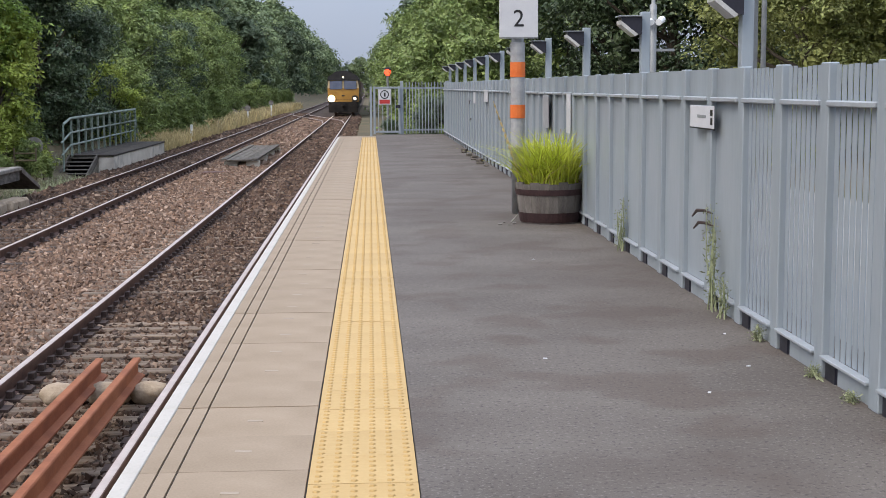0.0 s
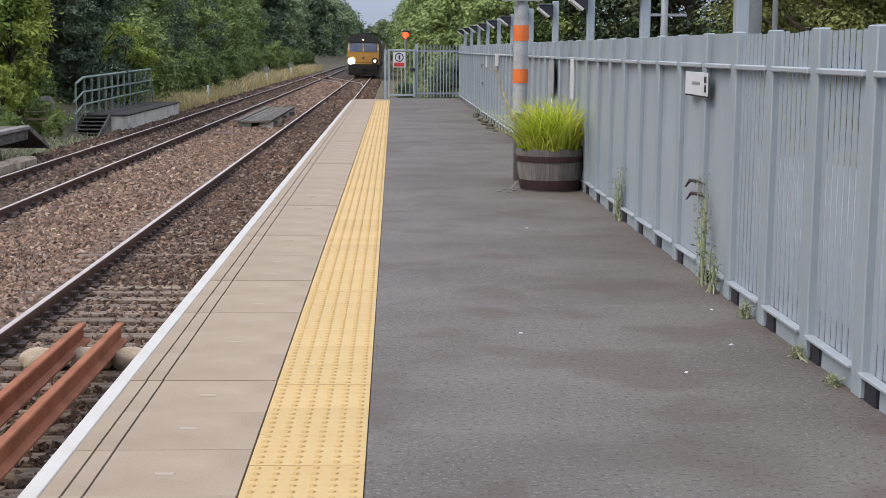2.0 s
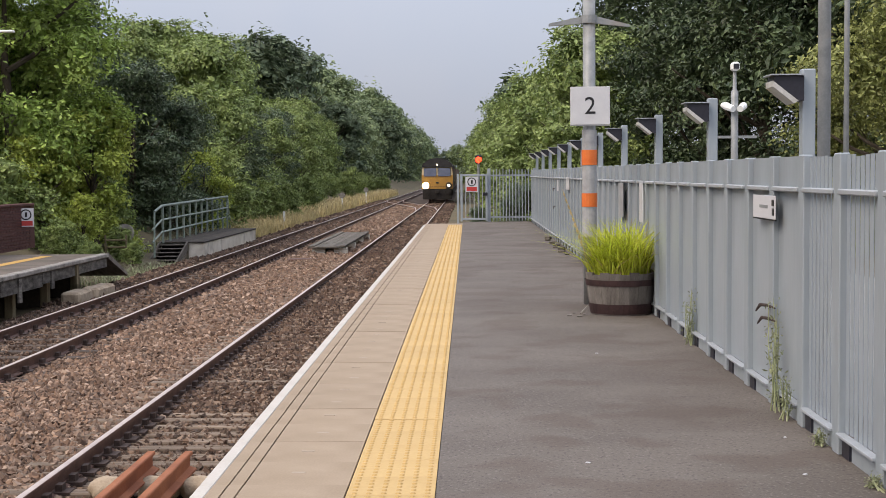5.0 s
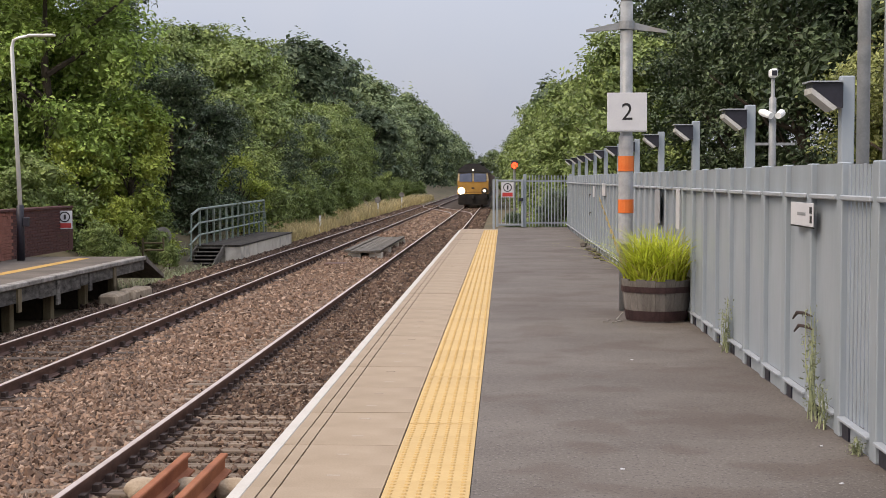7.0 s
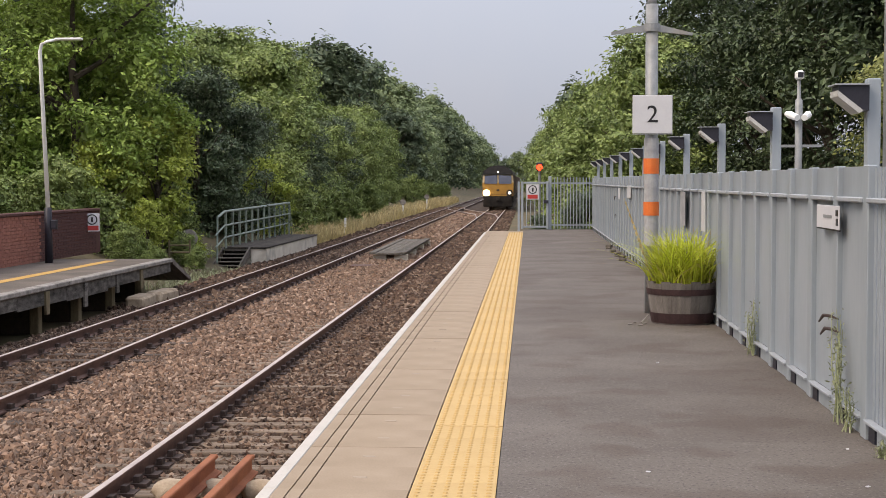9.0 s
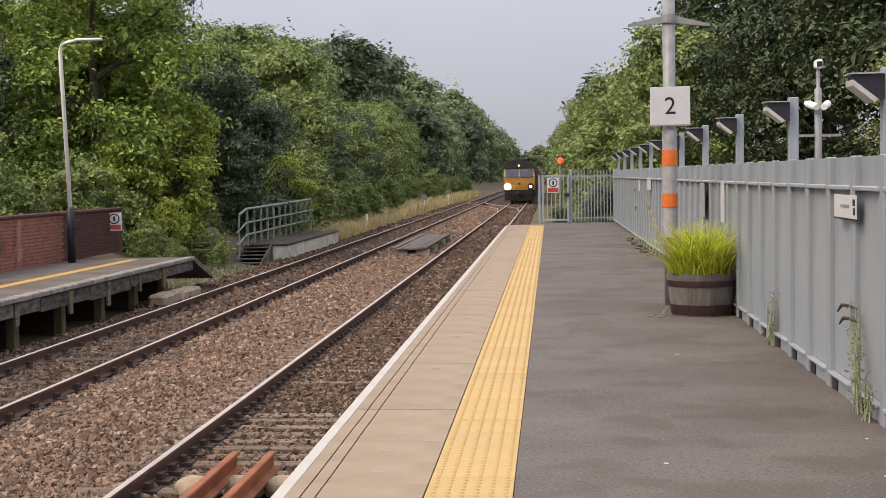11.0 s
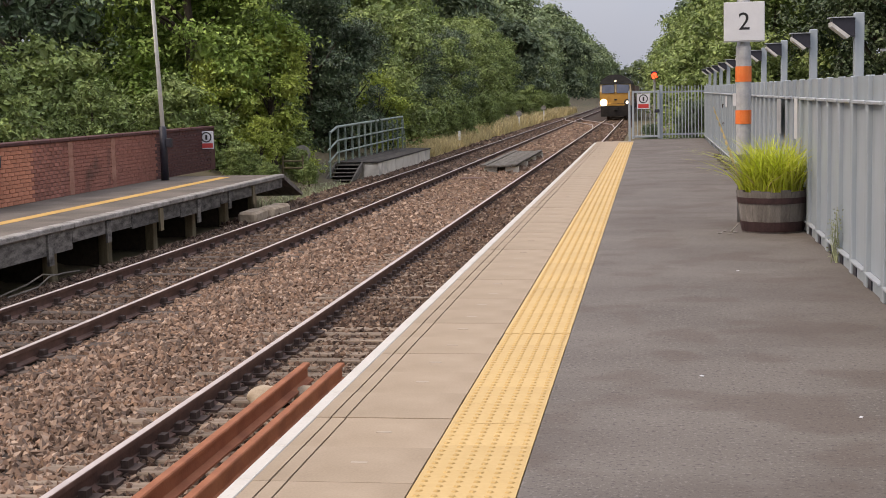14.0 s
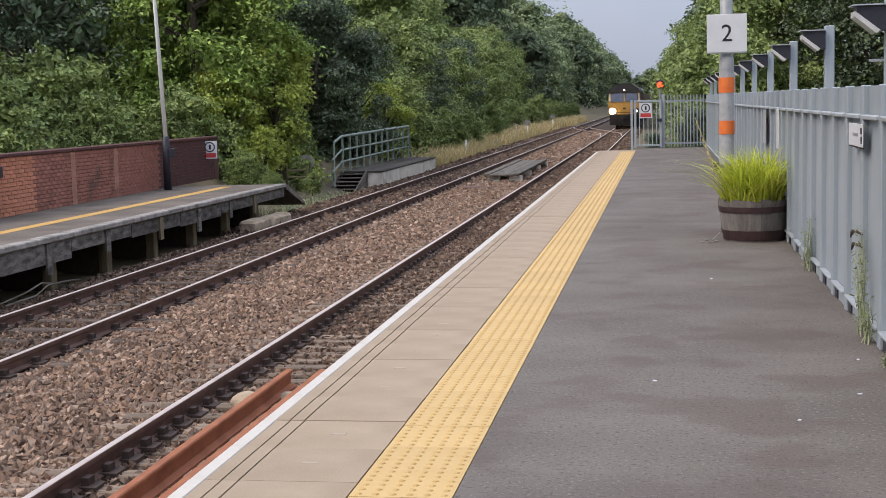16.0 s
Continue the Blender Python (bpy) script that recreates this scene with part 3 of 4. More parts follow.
for y, z in ((5.75, 0.60), (5.7, 0.52), (27.5, 1.12), (27.3, 0.72)):
    s = thing("torn_wrap", "dark torn strap caught on the fence bars", "strap", "torn straps", at=(FX - 0.05, y, z))
    part("strap", tube(NB(), [(0, 0.3, -0.03), (-0.015, 0.1, 0.03), (-0.015, -0.1, 0.045), (0.0, -0.26, 0.04)], [0.006, 0.012, 0.011, 0.005], 6), M_CHAIR, s)

for k in range(9):
    rb = part("rubble", box(NB(), -0.05, 0.05, -0.07, 0.07, 0, 0.03 + 0.015 * (k % 3), 0.012), M_TIMBER)
    rb.location, rb.rotation_euler[2] = (FX - 0.16 - 0.05 * (k % 2), 22.0 + 0.75 * k, 0), k * 1.3
    tagged(rb, "small lump of rubble along the fence foot", "rubble", "rubble lumps")

# ---- platform number pole ----
np_ = thing("platform_number_pole", "galvanised pole with orange bands and a number sign", "pole", at=(2.727, 12.5, 0.132))
np_.scale = (0.9124, 0.9124, 0.9124)
part("shaft", tube(NB(), [(0, 0, -0.15), (0, 0, 3.7)], [0.078, 0.078], 16), M_POLE, np_, smooth=True)
part("upper_shaft", tube(NB(), [(0, 0, 3.7), (0, 0, 3.76), (0, 0, 5.6)], [0.07, 0.05, 0.05], 16), M_POLE, np_, smooth=True)
for z0, z1, m, nm in ((1.6, 1.79, M_ORANGE, "orange_band"), (1.08, 1.25, M_ORANGE, "orange_band"), (1.79, 2.04, M_REFLECT, "tape_band"), (1.25, 1.6, M_REFLECT, "tape_band"), (0.7, 1.08, M_REFLECT, "tape_band")):
    part(nm, tube(NB(), [(0, 0, z0), (0, 0, z1)], [0.098 if m is M_ORANGE else 0.092] * 2, 18), m, np_, smooth=False)
sg = part("number_board", box(NB(), -0.245, 0.245, -0.13, -0.11, 2.1, 2.57, 0.004), M_SIGN, np_, "white square board")
part("board_edge", box(NB(), -0.247, 0.247, -0.128, -0.105, 2.085, 2.098), M_POLE, sg)
fc = bpy.data.curves.new("digit", "FONT")
fc.body, fc.size, fc.align_x, fc.extrude, fc.offset = "2", 0.30, "CENTER", 0.001, 0.0
digit_src = new("digit_source", fc)
dg = bpy.context.evaluated_depsgraph_get()
dme = bpy.data.meshes.new_from_object(digit_src.evaluated_get(dg))
bpy.data.objects.remove(digit_src)
dme.materials.clear()
dme.materials.append(M_INK)
d = new("digit", dme)
d.parent = sg
d.matrix_basis = pose(0, -0.132, 2.235, 90, 0, 0)
for s in (-1, 1):
    part("cross_arm", prism(NB(), [(s * 0.07, 3.36), (s * 0.5, 3.33 if s < 0 else 3.31), (s * 0.5, 3.36 if s < 0 else 3.34), (s * 0.07, 3.45)], "y", -0.03, 0.03), M_POLE, np_)
part("collar", tube(NB(), [(0, 0, 3.36), (0, 0, 3.46)], [0.1, 0.1], 14), M_POLE, np_)

# ---- half-barrel planter ----
PX, PY = 2.965, 11.45
tub = thing("barrel_planter", "half oak barrel planter with rusty hoops, full of grass", "planter", at=(PX, PY, 0))
tub.scale = (1, 1, 1.06)
NS = 22


def rad(z):
    return 0.315 + 0.07 * (z / 0.43) ** 0.8


for i in range(NS):
    bm = NB()
    a0, a1 = 2 * math.pi * (i + 0.012) / NS, 2 * math.pi * (i + 0.988) / NS
    cols = []
    for z in (0.0, 0.15, 0.3, 0.42 + 0.012 * math.sin(i * 2.3)):
        cols.append([bm.verts.new((r * math.cos(a), r * math.sin(a), z)) for a in (a0, a1) for r in (rad(z), rad(z) - 0.03)])
    for q, w in zip(cols, cols[1:]):
        for k in ((0, 2), (2, 3), (3, 1), (1, 0)):
            bm.faces.new((q[k[0]], q[k[1]], w[k[1]], w[k[0]]))
    t = cols[-1]
    bm.faces.new((t[0], t[2], t[3], t[1]))
    part("stave", bm, M_STAVE, tub)
for z, h in ((0.015, 0.10), (0.295, 0.06)):
    bm = NB()
    lo = [bm.verts.new(((rad(z) + 0.006) * math.cos(a), (rad(z) + 0.006) * math.sin(a), z)) for a in np.linspace(0, 2 * math.pi, 40)[:-1]]
    hi = [bm.verts.new(((rad(z + h) + 0.006) * math.cos(a), (rad(z + h) + 0.006) * math.sin(a), z + h)) for a in np.linspace(0, 2 * math.pi, 40)[:-1]]
    for k in range(39):
        bm.faces.new((lo[k], lo[(k + 1) % 39], hi[(k + 1) % 39], hi[k]))
    part("hoop", bm, M_HOOP, tub, "rusty iron hoop")
part("soil", tube(NB(), [(0, 0, 0.33), (0, 0, 0.36)], [0.33, 0.34], 20), M_SOIL_AND_SHADE, tub)


def blades(name, count, place, height, width, lean, material, parent, seg=4):
    """Curved tapering grass blades as one mesh."""
    V, Fc = [], []
    for _ in range(count):
        x, y, z = place()
        a, h, ln = rng.uniform(0, 6.28), height * rng.uniform(0.45, 1.25), lean * rng.uniform(0.1, 1.7)
        w = width * rng.uniform(0.7, 1.3)
        dx, dy, px_, py_ = math.cos(a), math.sin(a), -math.sin(a + rng.normal(0, 0.6)), math.cos(a)
        base = len(V)
        for s in range(seg + 1):
            u = s / seg
            o = ln * h * u ** 2
            zz = z + h * (u - 0.35 * lean * u ** 3)
            ww = w * (1 - u) ** 0.7 * 0.5
            V += [(x + dx * o - px_ * ww, y + dy * o - py_ * ww, zz), (x + dx * o + px_ * ww, y + dy * o + py_ * ww, zz)]
        Fc += [(base + 2 * s, base + 2 * s + 1, base + 2 * s + 3, base + 2 * s + 2) for s in range(seg)]
    return tagged(raw(name, V, Fc, material, parent), kind="stuff")


def in_disc(r, z):
    def f():
        a, q = rng.uniform(0, 6.28), r * math.sqrt(rng.uniform(0, 1))
        return q * math.cos(a), q * math.sin(a), z
    return f


tuft = thing("ornamental_grass", "bright yellow-green arching grass growing in the planter", "grass", at=(PX, PY, 0))
tagged(blades("upright_blades", 420, in_disc(0.30, 0.36), 0.66, 0.02, 0.45, M_BLADE, tuft, 6), kind="stuff")
tagged(blades("arching_blades", 520, in_disc(0.34, 0.37), 0.66, 0.021, 0.95, M_BLADE, tuft, 6), kind="stuff")
tagged(blades("dry_blades", 60, in_disc(0.33, 0.36), 0.5, 0.016, 1.1, M_STRAW, tuft, 6), kind="stuff")
stalk = NB()
for x1, z1, x0 in ((-0.62, 1.33, -0.30), (0.12, 1.02, 0.05), (0.30, 0.98, 0.2)):
    for k in range(9 if x1 < 0 else 4):
        u = 0.35 + 0.07 * k
        tube(stalk, [(x0 + (x1 - x0) * w, 0.02 * (k % 2), 0.4 + (z1 - 0.4) * w) for w in (u, u + 0.03, u + 0.055)], [0.004, 0.012, 0.004], 5)
    tube(stalk, [(x0, 0, 0.36), (x0 + 0.45 * (x1 - x0), 0, 0.4 + 0.5 * (z1 - 0.4)), (x1, 0, z1)], [0.006, 0.005, 0.003], 5)
part("seed_stalks", stalk, M_STRAW, tuft, "dry beige seed stalks")
lit = thing("litter", "crumpled white litter beside the planter", "litter", at=(2.5, 11.35, 0))
for x, y, w in ((-0.1, -0.12, 0.025), (0.0, -0.2, 0.03), (0.06, -0.05, 0.02), (-0.04, 0.06, 0.018)):
    part("scrap", box(NB(), x - w, x + w, y - w * 0.7, y + w * 0.7, 0, 0.012, 0.004), M_OLDPAINT, lit)
part("stick", tube(NB(), [(0.02, -0.1, 0.02), (0.1, 0.0, 0.09)], [0.01, 0.008], 6), M_OLDPAINT, lit)

# ---- weeds at the fence foot ----
for y, h in ((5.4, 0.66), (5.1, 0.3), (8.7, 0.5), (4.3, 0.1), (3.3, 0.06), (2.75, 0.05)):
    wd = thing("weed", "straggly green weed growing from a platform joint", "weed", "weeds along the platform", at=(FX - 0.07, y, 0))
    st = NB()
    V, Fc = [], []
    for k in range(6):
        top = (rng.normal(0, 0.06 * h), rng.normal(0, 0.13 * h), h * rng.uniform(0.6, 1.1))
        tube(st, [(rng.normal(0, 0.02), rng.normal(0, 0.04), 0), tuple(0.5 * c + rng.normal(0, 0.012) for c in top), top], [0.005, 0.004, 0.002], 4)
        for j in range(52):
            u = rng.uniform(0.15, 1)
            c = np.array(top) * u + rng.normal(0, 0.02, 3) * np.array([1, 1, 0.3])
            e, g = rng.normal(0, 0.004 + 0.0065 * h, 3), rng.normal(0, 0.002 + 0.003 * h, 3)
            b = len(V)
            V += [tuple(c), tuple(c + e + g), tuple(c + 2 * e), tuple(c + e - g)]
            Fc.append((b, b + 1, b + 2, b + 3))
    tagged(part("stem", st, M_WEED, wd), kind="stuff")
    tagged(raw("leaves", V, Fc, M_WEED, wd), kind="stuff")

# ---- service road behind the fence ----
rd = thing("service_road", "grey service road behind the fence", "road", kind="structure")
part("surface", box(NB(), 3.9, 9.2, -14, 22, -0.6, -0.22), M_YARD, rd, "pale dusty concrete")

# ---- masts behind the fence ----
tl1 = thing("lamp_mast", "tall galvanised lamp mast behind the fence", "mast", at=(4.3, 8.3, -0.6))
part("shaft", tube(NB(), [(0, 0, 0), (0, 0, 8)], [0.056, 0.05], 14), M_POLE, tl1, smooth=True)
tl2 = thing("slim_mast", "slim grey mast behind the fence", "mast", at=(6.0, 13.8, -0.4))
part("shaft", tube(NB(), [(0, 0, 0), (0, 0, 8)], [0.036, 0.03], 12), M_POLE, tl2, smooth=True)
cc = thing("cctv_mast", "grey mast with white security cameras and cross arm", "camera mast", at=(5.33, 17.4, -0.5))
part("shaft", tube(NB(), [(0, 0, 0), (0, 0, 3.2), (0, 0, 3.22), (0, 0, 3.5)], [0.055, 0.055, 0.03, 0.026], 12), M_POLE, cc, smooth=True)
part("cross_arm", box(NB(), -0.33, 0.33, -0.025, 0.025, 2.5, 2.54), M_POLE, cc)
part("dome_camera", box(NB(), -0.055, 0.055, -0.12, 0.08, 3.5, 3.63, 0.025), M_WHITEPOST, cc, "white box camera")
part("camera_lens", box(NB(), -0.04, 0.04, -0.13, -0.121, 3.525, 3.6), M_DARK, cc)
for s in (-1, 1):
    part("side_camera", tube(NB(), [(s * 0.05, -0.16, 2.93), (s * 0.13, -0.02, 2.98), (s * 0.16, 0.08, 3.0)], [0.05, 0.058, 0.04], 10), M_WHITEPOST, cc)

# ---- rusty rails and sandbags lying in the near track ----
for x, y1 in ((-1.30, 8.0), (-0.99, 8.0)):
    rr = thing("spare_rail", "bright rust-coloured spare rail lying between the rails", "rail", "spare rails", at=(x, 0, BED + 0.14))
    part("rail_foot", prism(NB(), [(-0.065, 0), (0.065, 0), (0.065, 0.014), (0.011, 0.034), (-0.011, 0.034), (-0.065, 0.014)], "y", -9, y1), M_RUST, rr)
    part("rail_web", box(NB(), -0.011, 0.011, -9, y1 - 0.004, 0.0345, 0.1195), M_RUST, rr)
    part("rail_head", prism(NB(), [(-0.011, 0.12), (0.011, 0.12), (0.034, 0.13), (0.034, 0.15), (0.027, 0.158), (-0.027, 0.158), (-0.034, 0.15), (-0.034, 0.13)], "y", -9, y1), M_RUST, rr)
for x in (-1.52, -1.14, -0.80):
    sb = NB()
    bmesh.ops.create_icosphere(sb, subdivisions=3, radius=1)
    for v in sb.verts:
        k = 1 + 0.22 * noise.noise(v.co * 2.1 + Vector((x * 9, 0, 0))) + 0.1 * noise.noise(v.co * 5.3)
        v.co = Vector((v.co.x * 0.17, v.co.y * 0.12, max(v.co.z, -0.7) * 0.105)) * k
    ob = part("sandbag", sb, M_SAND, None, smooth=True)
    ob.location = (x, 7.55, BED + 0.085)
    tagged(ob, "dusty beige sandbag lying under the spare rails", "sandbag", "sandbags")

# ---- timber walkway slab between the tracks ----
wk = thing("timber_hatch", "low grey timber platform on concrete blocks between the tracks", "hatch")
for i in range(6):
    x = -3.80 + i * 0.2
    part("plank", box(NB(), x, x + 0.185, 40.5, 51.2, -0.85 + (0.03 if i in (0, 5) else 0), -0.79 + (0.03 if i in (0, 5) else 0), 0.008), M_TIMBER, wk)
for y in (40.7, 44, 47.5, 50.8):
    for x in (-3.7, -3.0):
        part("block", box(NB(), x, x + 0.42, y, y + 0.35, -1.1, -0.852), M_CONCRETE, wk)
part("rusty_plate", box(NB(), -4.0, -3.2, 37.2, 37.9, -1.06, -0.99, 0.01), M_RAIL, wk)

# ---- far platform ----
FE, FZ = -6.9, -0.26
fpf = thing("far_platform", "old timber-faced platform with worn pale edging", "platform", kind="structure")
part("deck", box(NB(), -12.5, FE - 0.2, -14, 27.9, FZ - 0.12, FZ), M_FARDECK, fpf)
part("yellow_line", box(NB(), -8.25, -8.0, -14, 27.2, FZ + 0.0, FZ + 0.004), M_YELLOW, fpf, "painted yellow line")
y = 4.0
while y < 27.8:
    part("edge_board", box(NB(), FE - 0.22, FE, y, min(y + 2.38, 27.95), FZ - 0.075, FZ + 0.012, 0.015), M_OLDPAINT, fpf)
    part("fascia", box(NB(), FE - 0.10, FE - 0.05, y, min(y + 2.38, 27.9), FZ - 0.32 + rng.normal(0, 0.045), FZ - 0.08), M_PEEL, fpf)
    y += 2.4
k = 0
y = 4.3
while y < 27.4:
    part("hanger", box(NB(), FE - 0.05, FE - 0.015, y, y + 0.17, FZ - 0.44 - 0.05 * (k % 3), FZ - 0.09), M_POSTWOOD if k % 3 == 1 else M_PEEL, fpf)
    y += 2.14 + rng.normal(0, 0.2)
    k += 1
# cross walls take the near-black soil colour as the shade under the deck
y = 5.2
while y < 27.0:
    part("trestle_post", box(NB(), FE - 0.52, FE - 0.36, y, y + 0.2, -1.15, FZ - 0.12, 0.012), M_POSTWOOD, fpf)
    part("cross_wall", box(NB(), -12, FE - 0.53, y + 0.03, y + 0.18, -1.15, FZ - 0.12), M_SOIL_AND_SHADE, fpf)
    y += 2.14
# closes off the hollow, its dark colour standing in for shade
part("back_wall", box(NB(), -8.6, -8.4, -14, 27.2, -1.2, FZ - 0.12), M_SOIL_AND_SHADE, fpf)
part("end_ramp", prism(NB(), [(27.95, FZ - 0.0), (29.6, -0.80), (29.6, -0.88), (27.95, FZ - 0.12)], "x", -8.6, FE), M_TIMBER, fpf, "sloping timber ramp end")
for x, y, rz in ((-6.78, 24.9, 0.05), (-6.68, 26.15, -0.06)):
    rk = box(NB(), -0.2, 0.2, -0.58, 0.58, -0.14, 0.14, 0.05)
    bmesh.ops.subdivide_edges(rk, edges=rk.edges[:], cuts=2, use_grid_fill=True)
    for v in rk.verts:
        v.co *= 1 + 0.09 * noise.noise(v.co * 4 + Vector((x, y, 1)))
    ob = part("stone_block", rk, M_SAND, None)
    ob.location, ob.rotation_euler[2] = (x, y, -0.98), rz
    tagged(ob, "pale rough stone block lying beside the track", "stone", "stone blocks")
cb = thing("cable", "grey cable looping over the ballast", "cable", at=(-6.8, 15.0, -1.04))
part("strand", tube(NB(), [(0, -1.5, 0.02), (0.1, -0.8, 0.06), (0.0, -0.2, 0.13), (-0.12, 0.6, 0.08), (-0.2, 1.3, 0.02)], [0.012] * 5, 6), M_TIMBER, cb)
part("strand", tube(NB(), [(-0.15, -1.5, 0.02), (-0.05, -0.8, 0.1), (-0.1, -0.2, 0.16), (-0.2, 0.6, 0.05)], [0.012] * 4, 6), M_TIMBER, cb)
rpipe = thing("rusty_pipe", "dark rusty pipe lying under the platform edge", "pipe", at=(-7.35, 13.3, -1.0))
part("barrel", tube(NB(), [(0.1, -0.6, 0), (0.0, 0.0, 0.03), (-0.05, 0.5, 0.02)], [0.06, 0.06, 0.06], 10), M_RUST, rpipe)
part("flange", tube(NB(), [(-0.05, 0.5, 0.02), (-0.055, 0.56, 0.02)], [0.09, 0.09], 12), M_RAIL, rpipe)

# brick wall behind the far platform
WX, WB = -9.6, 20.2
wall = thing("brick_wall", "low red brick wall with darker painted end", "wall")
part("core", box(NB(), WX - 0.28, WX - 0.02, -14, 31.0, FZ, FZ + 1.06), M_MORTAR, wall)
part("core_plinth", box(NB(), WX - 0.3, WX - 0.0, 30.7, 31.05, FZ, FZ + 1.06), M_BRICK_DARK, wall)
y = -14.0
while y < 30.6:
    part("coping_stone", box(NB(), WX - 0.33, WX + 0.04, y, y + 0.88, FZ + 1.06, FZ + 1.12, 0.01), M_BRICK_DARK if y > 14 else M_BRICK_NEW, wall)
    y += 0.9
for y in (22.05, 24.2):
    part("pilaster", box(NB(), WX - 0.02, WX + 0.009, y - 0.11, y + 0.11, FZ, FZ + 1.05), M_PALEBRICK, wall)

# lamp on the far platform
ll = thing("platform_lamp", "tall white lamp post with a black foot sleeve", "lamp post", "far platform lamps", at=(-9.28, 26.4, FZ))
part("shaft", tube(NB(), [(0, 0, 1.2), (-0.12, 0, 4.66), (-0.08, 0, 4.82), (0.04, -0.0, 4.88), (0.28, 0, 4.92)], [0.05, 0.042, 0.036, 0.03, 0.028], 12), M_WHITEPOST, ll, smooth=True)
part("lantern", box(NB(), 0.24, 0.83, -0.08, 0.08, 4.9, 4.95, 0.015), M_WHITEPOST, ll)
part("sleeve", tube(NB(), [(0, 0, 0), (0, 0, 1.2), (0, 0, 1.23)], [0.09, 0.08, 0.045], 14), M_DARK, ll, "black lower sleeve", smooth=True)
part("junction_box", box(NB(), 0.07, 0.2, -0.06, 0.06, 0.75, 0.95, 0.01), M_DARK, ll)
copy_thing(ll, pose(-9.28, 18.05, FZ))

# ---- raised staging with steps and handrail ----
stg = thing("staging", "low concrete staging with pale green handrail and steps", "staging")
SY = 40.1
for i in range(7):
    part("panel", box(NB(), -7.16, -7.06, SY + i * 1.5, SY + i * 1.5 + 1.46, -1.3, -0.63, 0.01), M_CONCRETE, stg)
part("end_panel", box(NB(), -7.55, -7.06, SY - 0.1, SY - 0.02, -1.3, -0.63), M_CONCRETE, stg)
part("fill", box(NB(), -8.5, -7.2, SY + 0.05, 50.5, -1.2, -0.65), M_CONCRETE, stg)
for i in range(7):
    part("deck_plank", box(NB(), -8.5 + i * 0.21, -8.5 + i * 0.21 + 0.2, SY - 0.15, 50.6, -0.62, -0.57, 0.006), M_FASCIA, stg)
for i in range(6):
    part("tread", box(NB(), -8.4, -7.62, SY - 0.45 - 0.27 * i, SY - 0.18 - 0.27 * i, -0.68 - 0.105 * i, -0.65 - 0.105 * i, 0.005), M_TIMBER, stg)
    part("riser", box(NB(), -8.37, -7.65, SY - 0.22 - 0.27 * i, SY - 0.2 - 0.27 * i, -0.785 - 0.105 * i, -0.682 - 0.105 * i), M_LOCOUNDER, stg)
for x in (-8.46, -7.6):
    part("stringer", prism(NB(), [(SY - 0.15, -0.55), (SY - 1.9, -1.1), (SY - 1.9, -1.28), (SY - 0.15, -0.8)], "x", x, x + 0.05), M_TIMBER, stg)
HX = -8.3
for z in (0.62, 0.18, -0.2):
    part("handrail", tube(NB(), [(HX, 38.3 if z < 0.5 else 38.6, z - (0.3 if z < 0.5 else 0.2)), (HX, 39.6, z - 0.04), (HX, 51.4, z + 0.06)], [0.04 if z > 0.5 else 0.03] * 3, 8), M_GREENRAIL, stg, "pale green tubular rail")
for i in range(12):
    y = 39.7 + i * 1.05
    part("baluster", box(NB(), HX - 0.03, HX + 0.03, y, y + 0.07, -0.6, 0.59), M_GREENRAIL, stg)
part("end_brace", tube(NB(), [(HX, 51.4, 0.68), (HX, 51.9, -0.6)], [0.03, 0.03], 8), M_GREENRAIL, stg)
part("start_brace", tube(NB(), [(HX, 38.6, 0.42), (HX, 38.5, -1.0)], [0.03, 0.03], 8), M_GREENRAIL, stg)
rs = thing("round_board", "dirty pale round board half hidden in the bushes", "sign", at=(-8.75, 36.8, -1.1))
part("stake", box(NB(), -0.03, 0.03, 0, 0.05, 0, 0.8, 0.006), M_TIMBER, rs)
part("disc", tube(NB(), [(0, -0.03, 0.95), (0, -0.005, 0.95)], [0.27, 0.27], 18), M_OLDPAINT, rs, "pale scuffed disc")
part("dark_mark", box(NB(), -0.12, 0.02, -0.036, -0.031, 0.86, 1.06), M_FASCIA, rs)
gp = thing("wooden_hurdle", "tan wooden hurdle half hidden in the bushes", "hurdle", at=(-8.7, 35.5, -1.0))
for x in (-0.3, 0.3):
    part("upright", tube(NB(), [(x, 0, -0.1), (x, 0, 0.85)], [0.03, 0.03], 8), M_POSTWOOD, gp)
for z in (0.5, 0.7):
    part("bar", tube(NB(), [(-0.3, 0, z), (0.3, 0, z)], [0.025, 0.025], 8), M_POSTWOOD, gp)

# ---- signal and trackside posts ----
sgn = thing("railway_signal", "signal head showing a red light on a grey post", "signal", at=(1.86, 62, -1.1))
part("post", tube(NB(), [(0, 0, 0), (0, 0, 3.4)], [0.06, 0.06], 10), M_POLE, sgn)
part("head", box(NB(), -0.16, 0.16, -0.06, 0.06, 3.08, 3.5, 0.05), M_DARK, sgn)
# red disc is widened to include the glow around the lamp
part("lamp", tube(NB(), [(0, -0.07, 3.26), (0, -0.1, 3.26)], [0.15, 0.15], 16), M_SIGNAL, sgn, "glowing red lamp")
for x, y, h in ((-7.6, 63, 0.8), (-7.9, 97, 1.25), (-7.7, 118, 1.4)):
    mk = thing("marker_post", "short white trackside marker post", "post", "marker posts", at=(x, y, -1.05))
    part("shaft", box(NB(), -0.05, 0.05, -0.05, 0.05, 0, h, 0.01), M_WHITEPOST, mk)
    if h > 1:
        part("plate", tube(NB(), [(0, -0.07, h - 0.2), (0, -0.052, h - 0.2)], [0.22, 0.22], 14), M_OLDPAINT, mk)

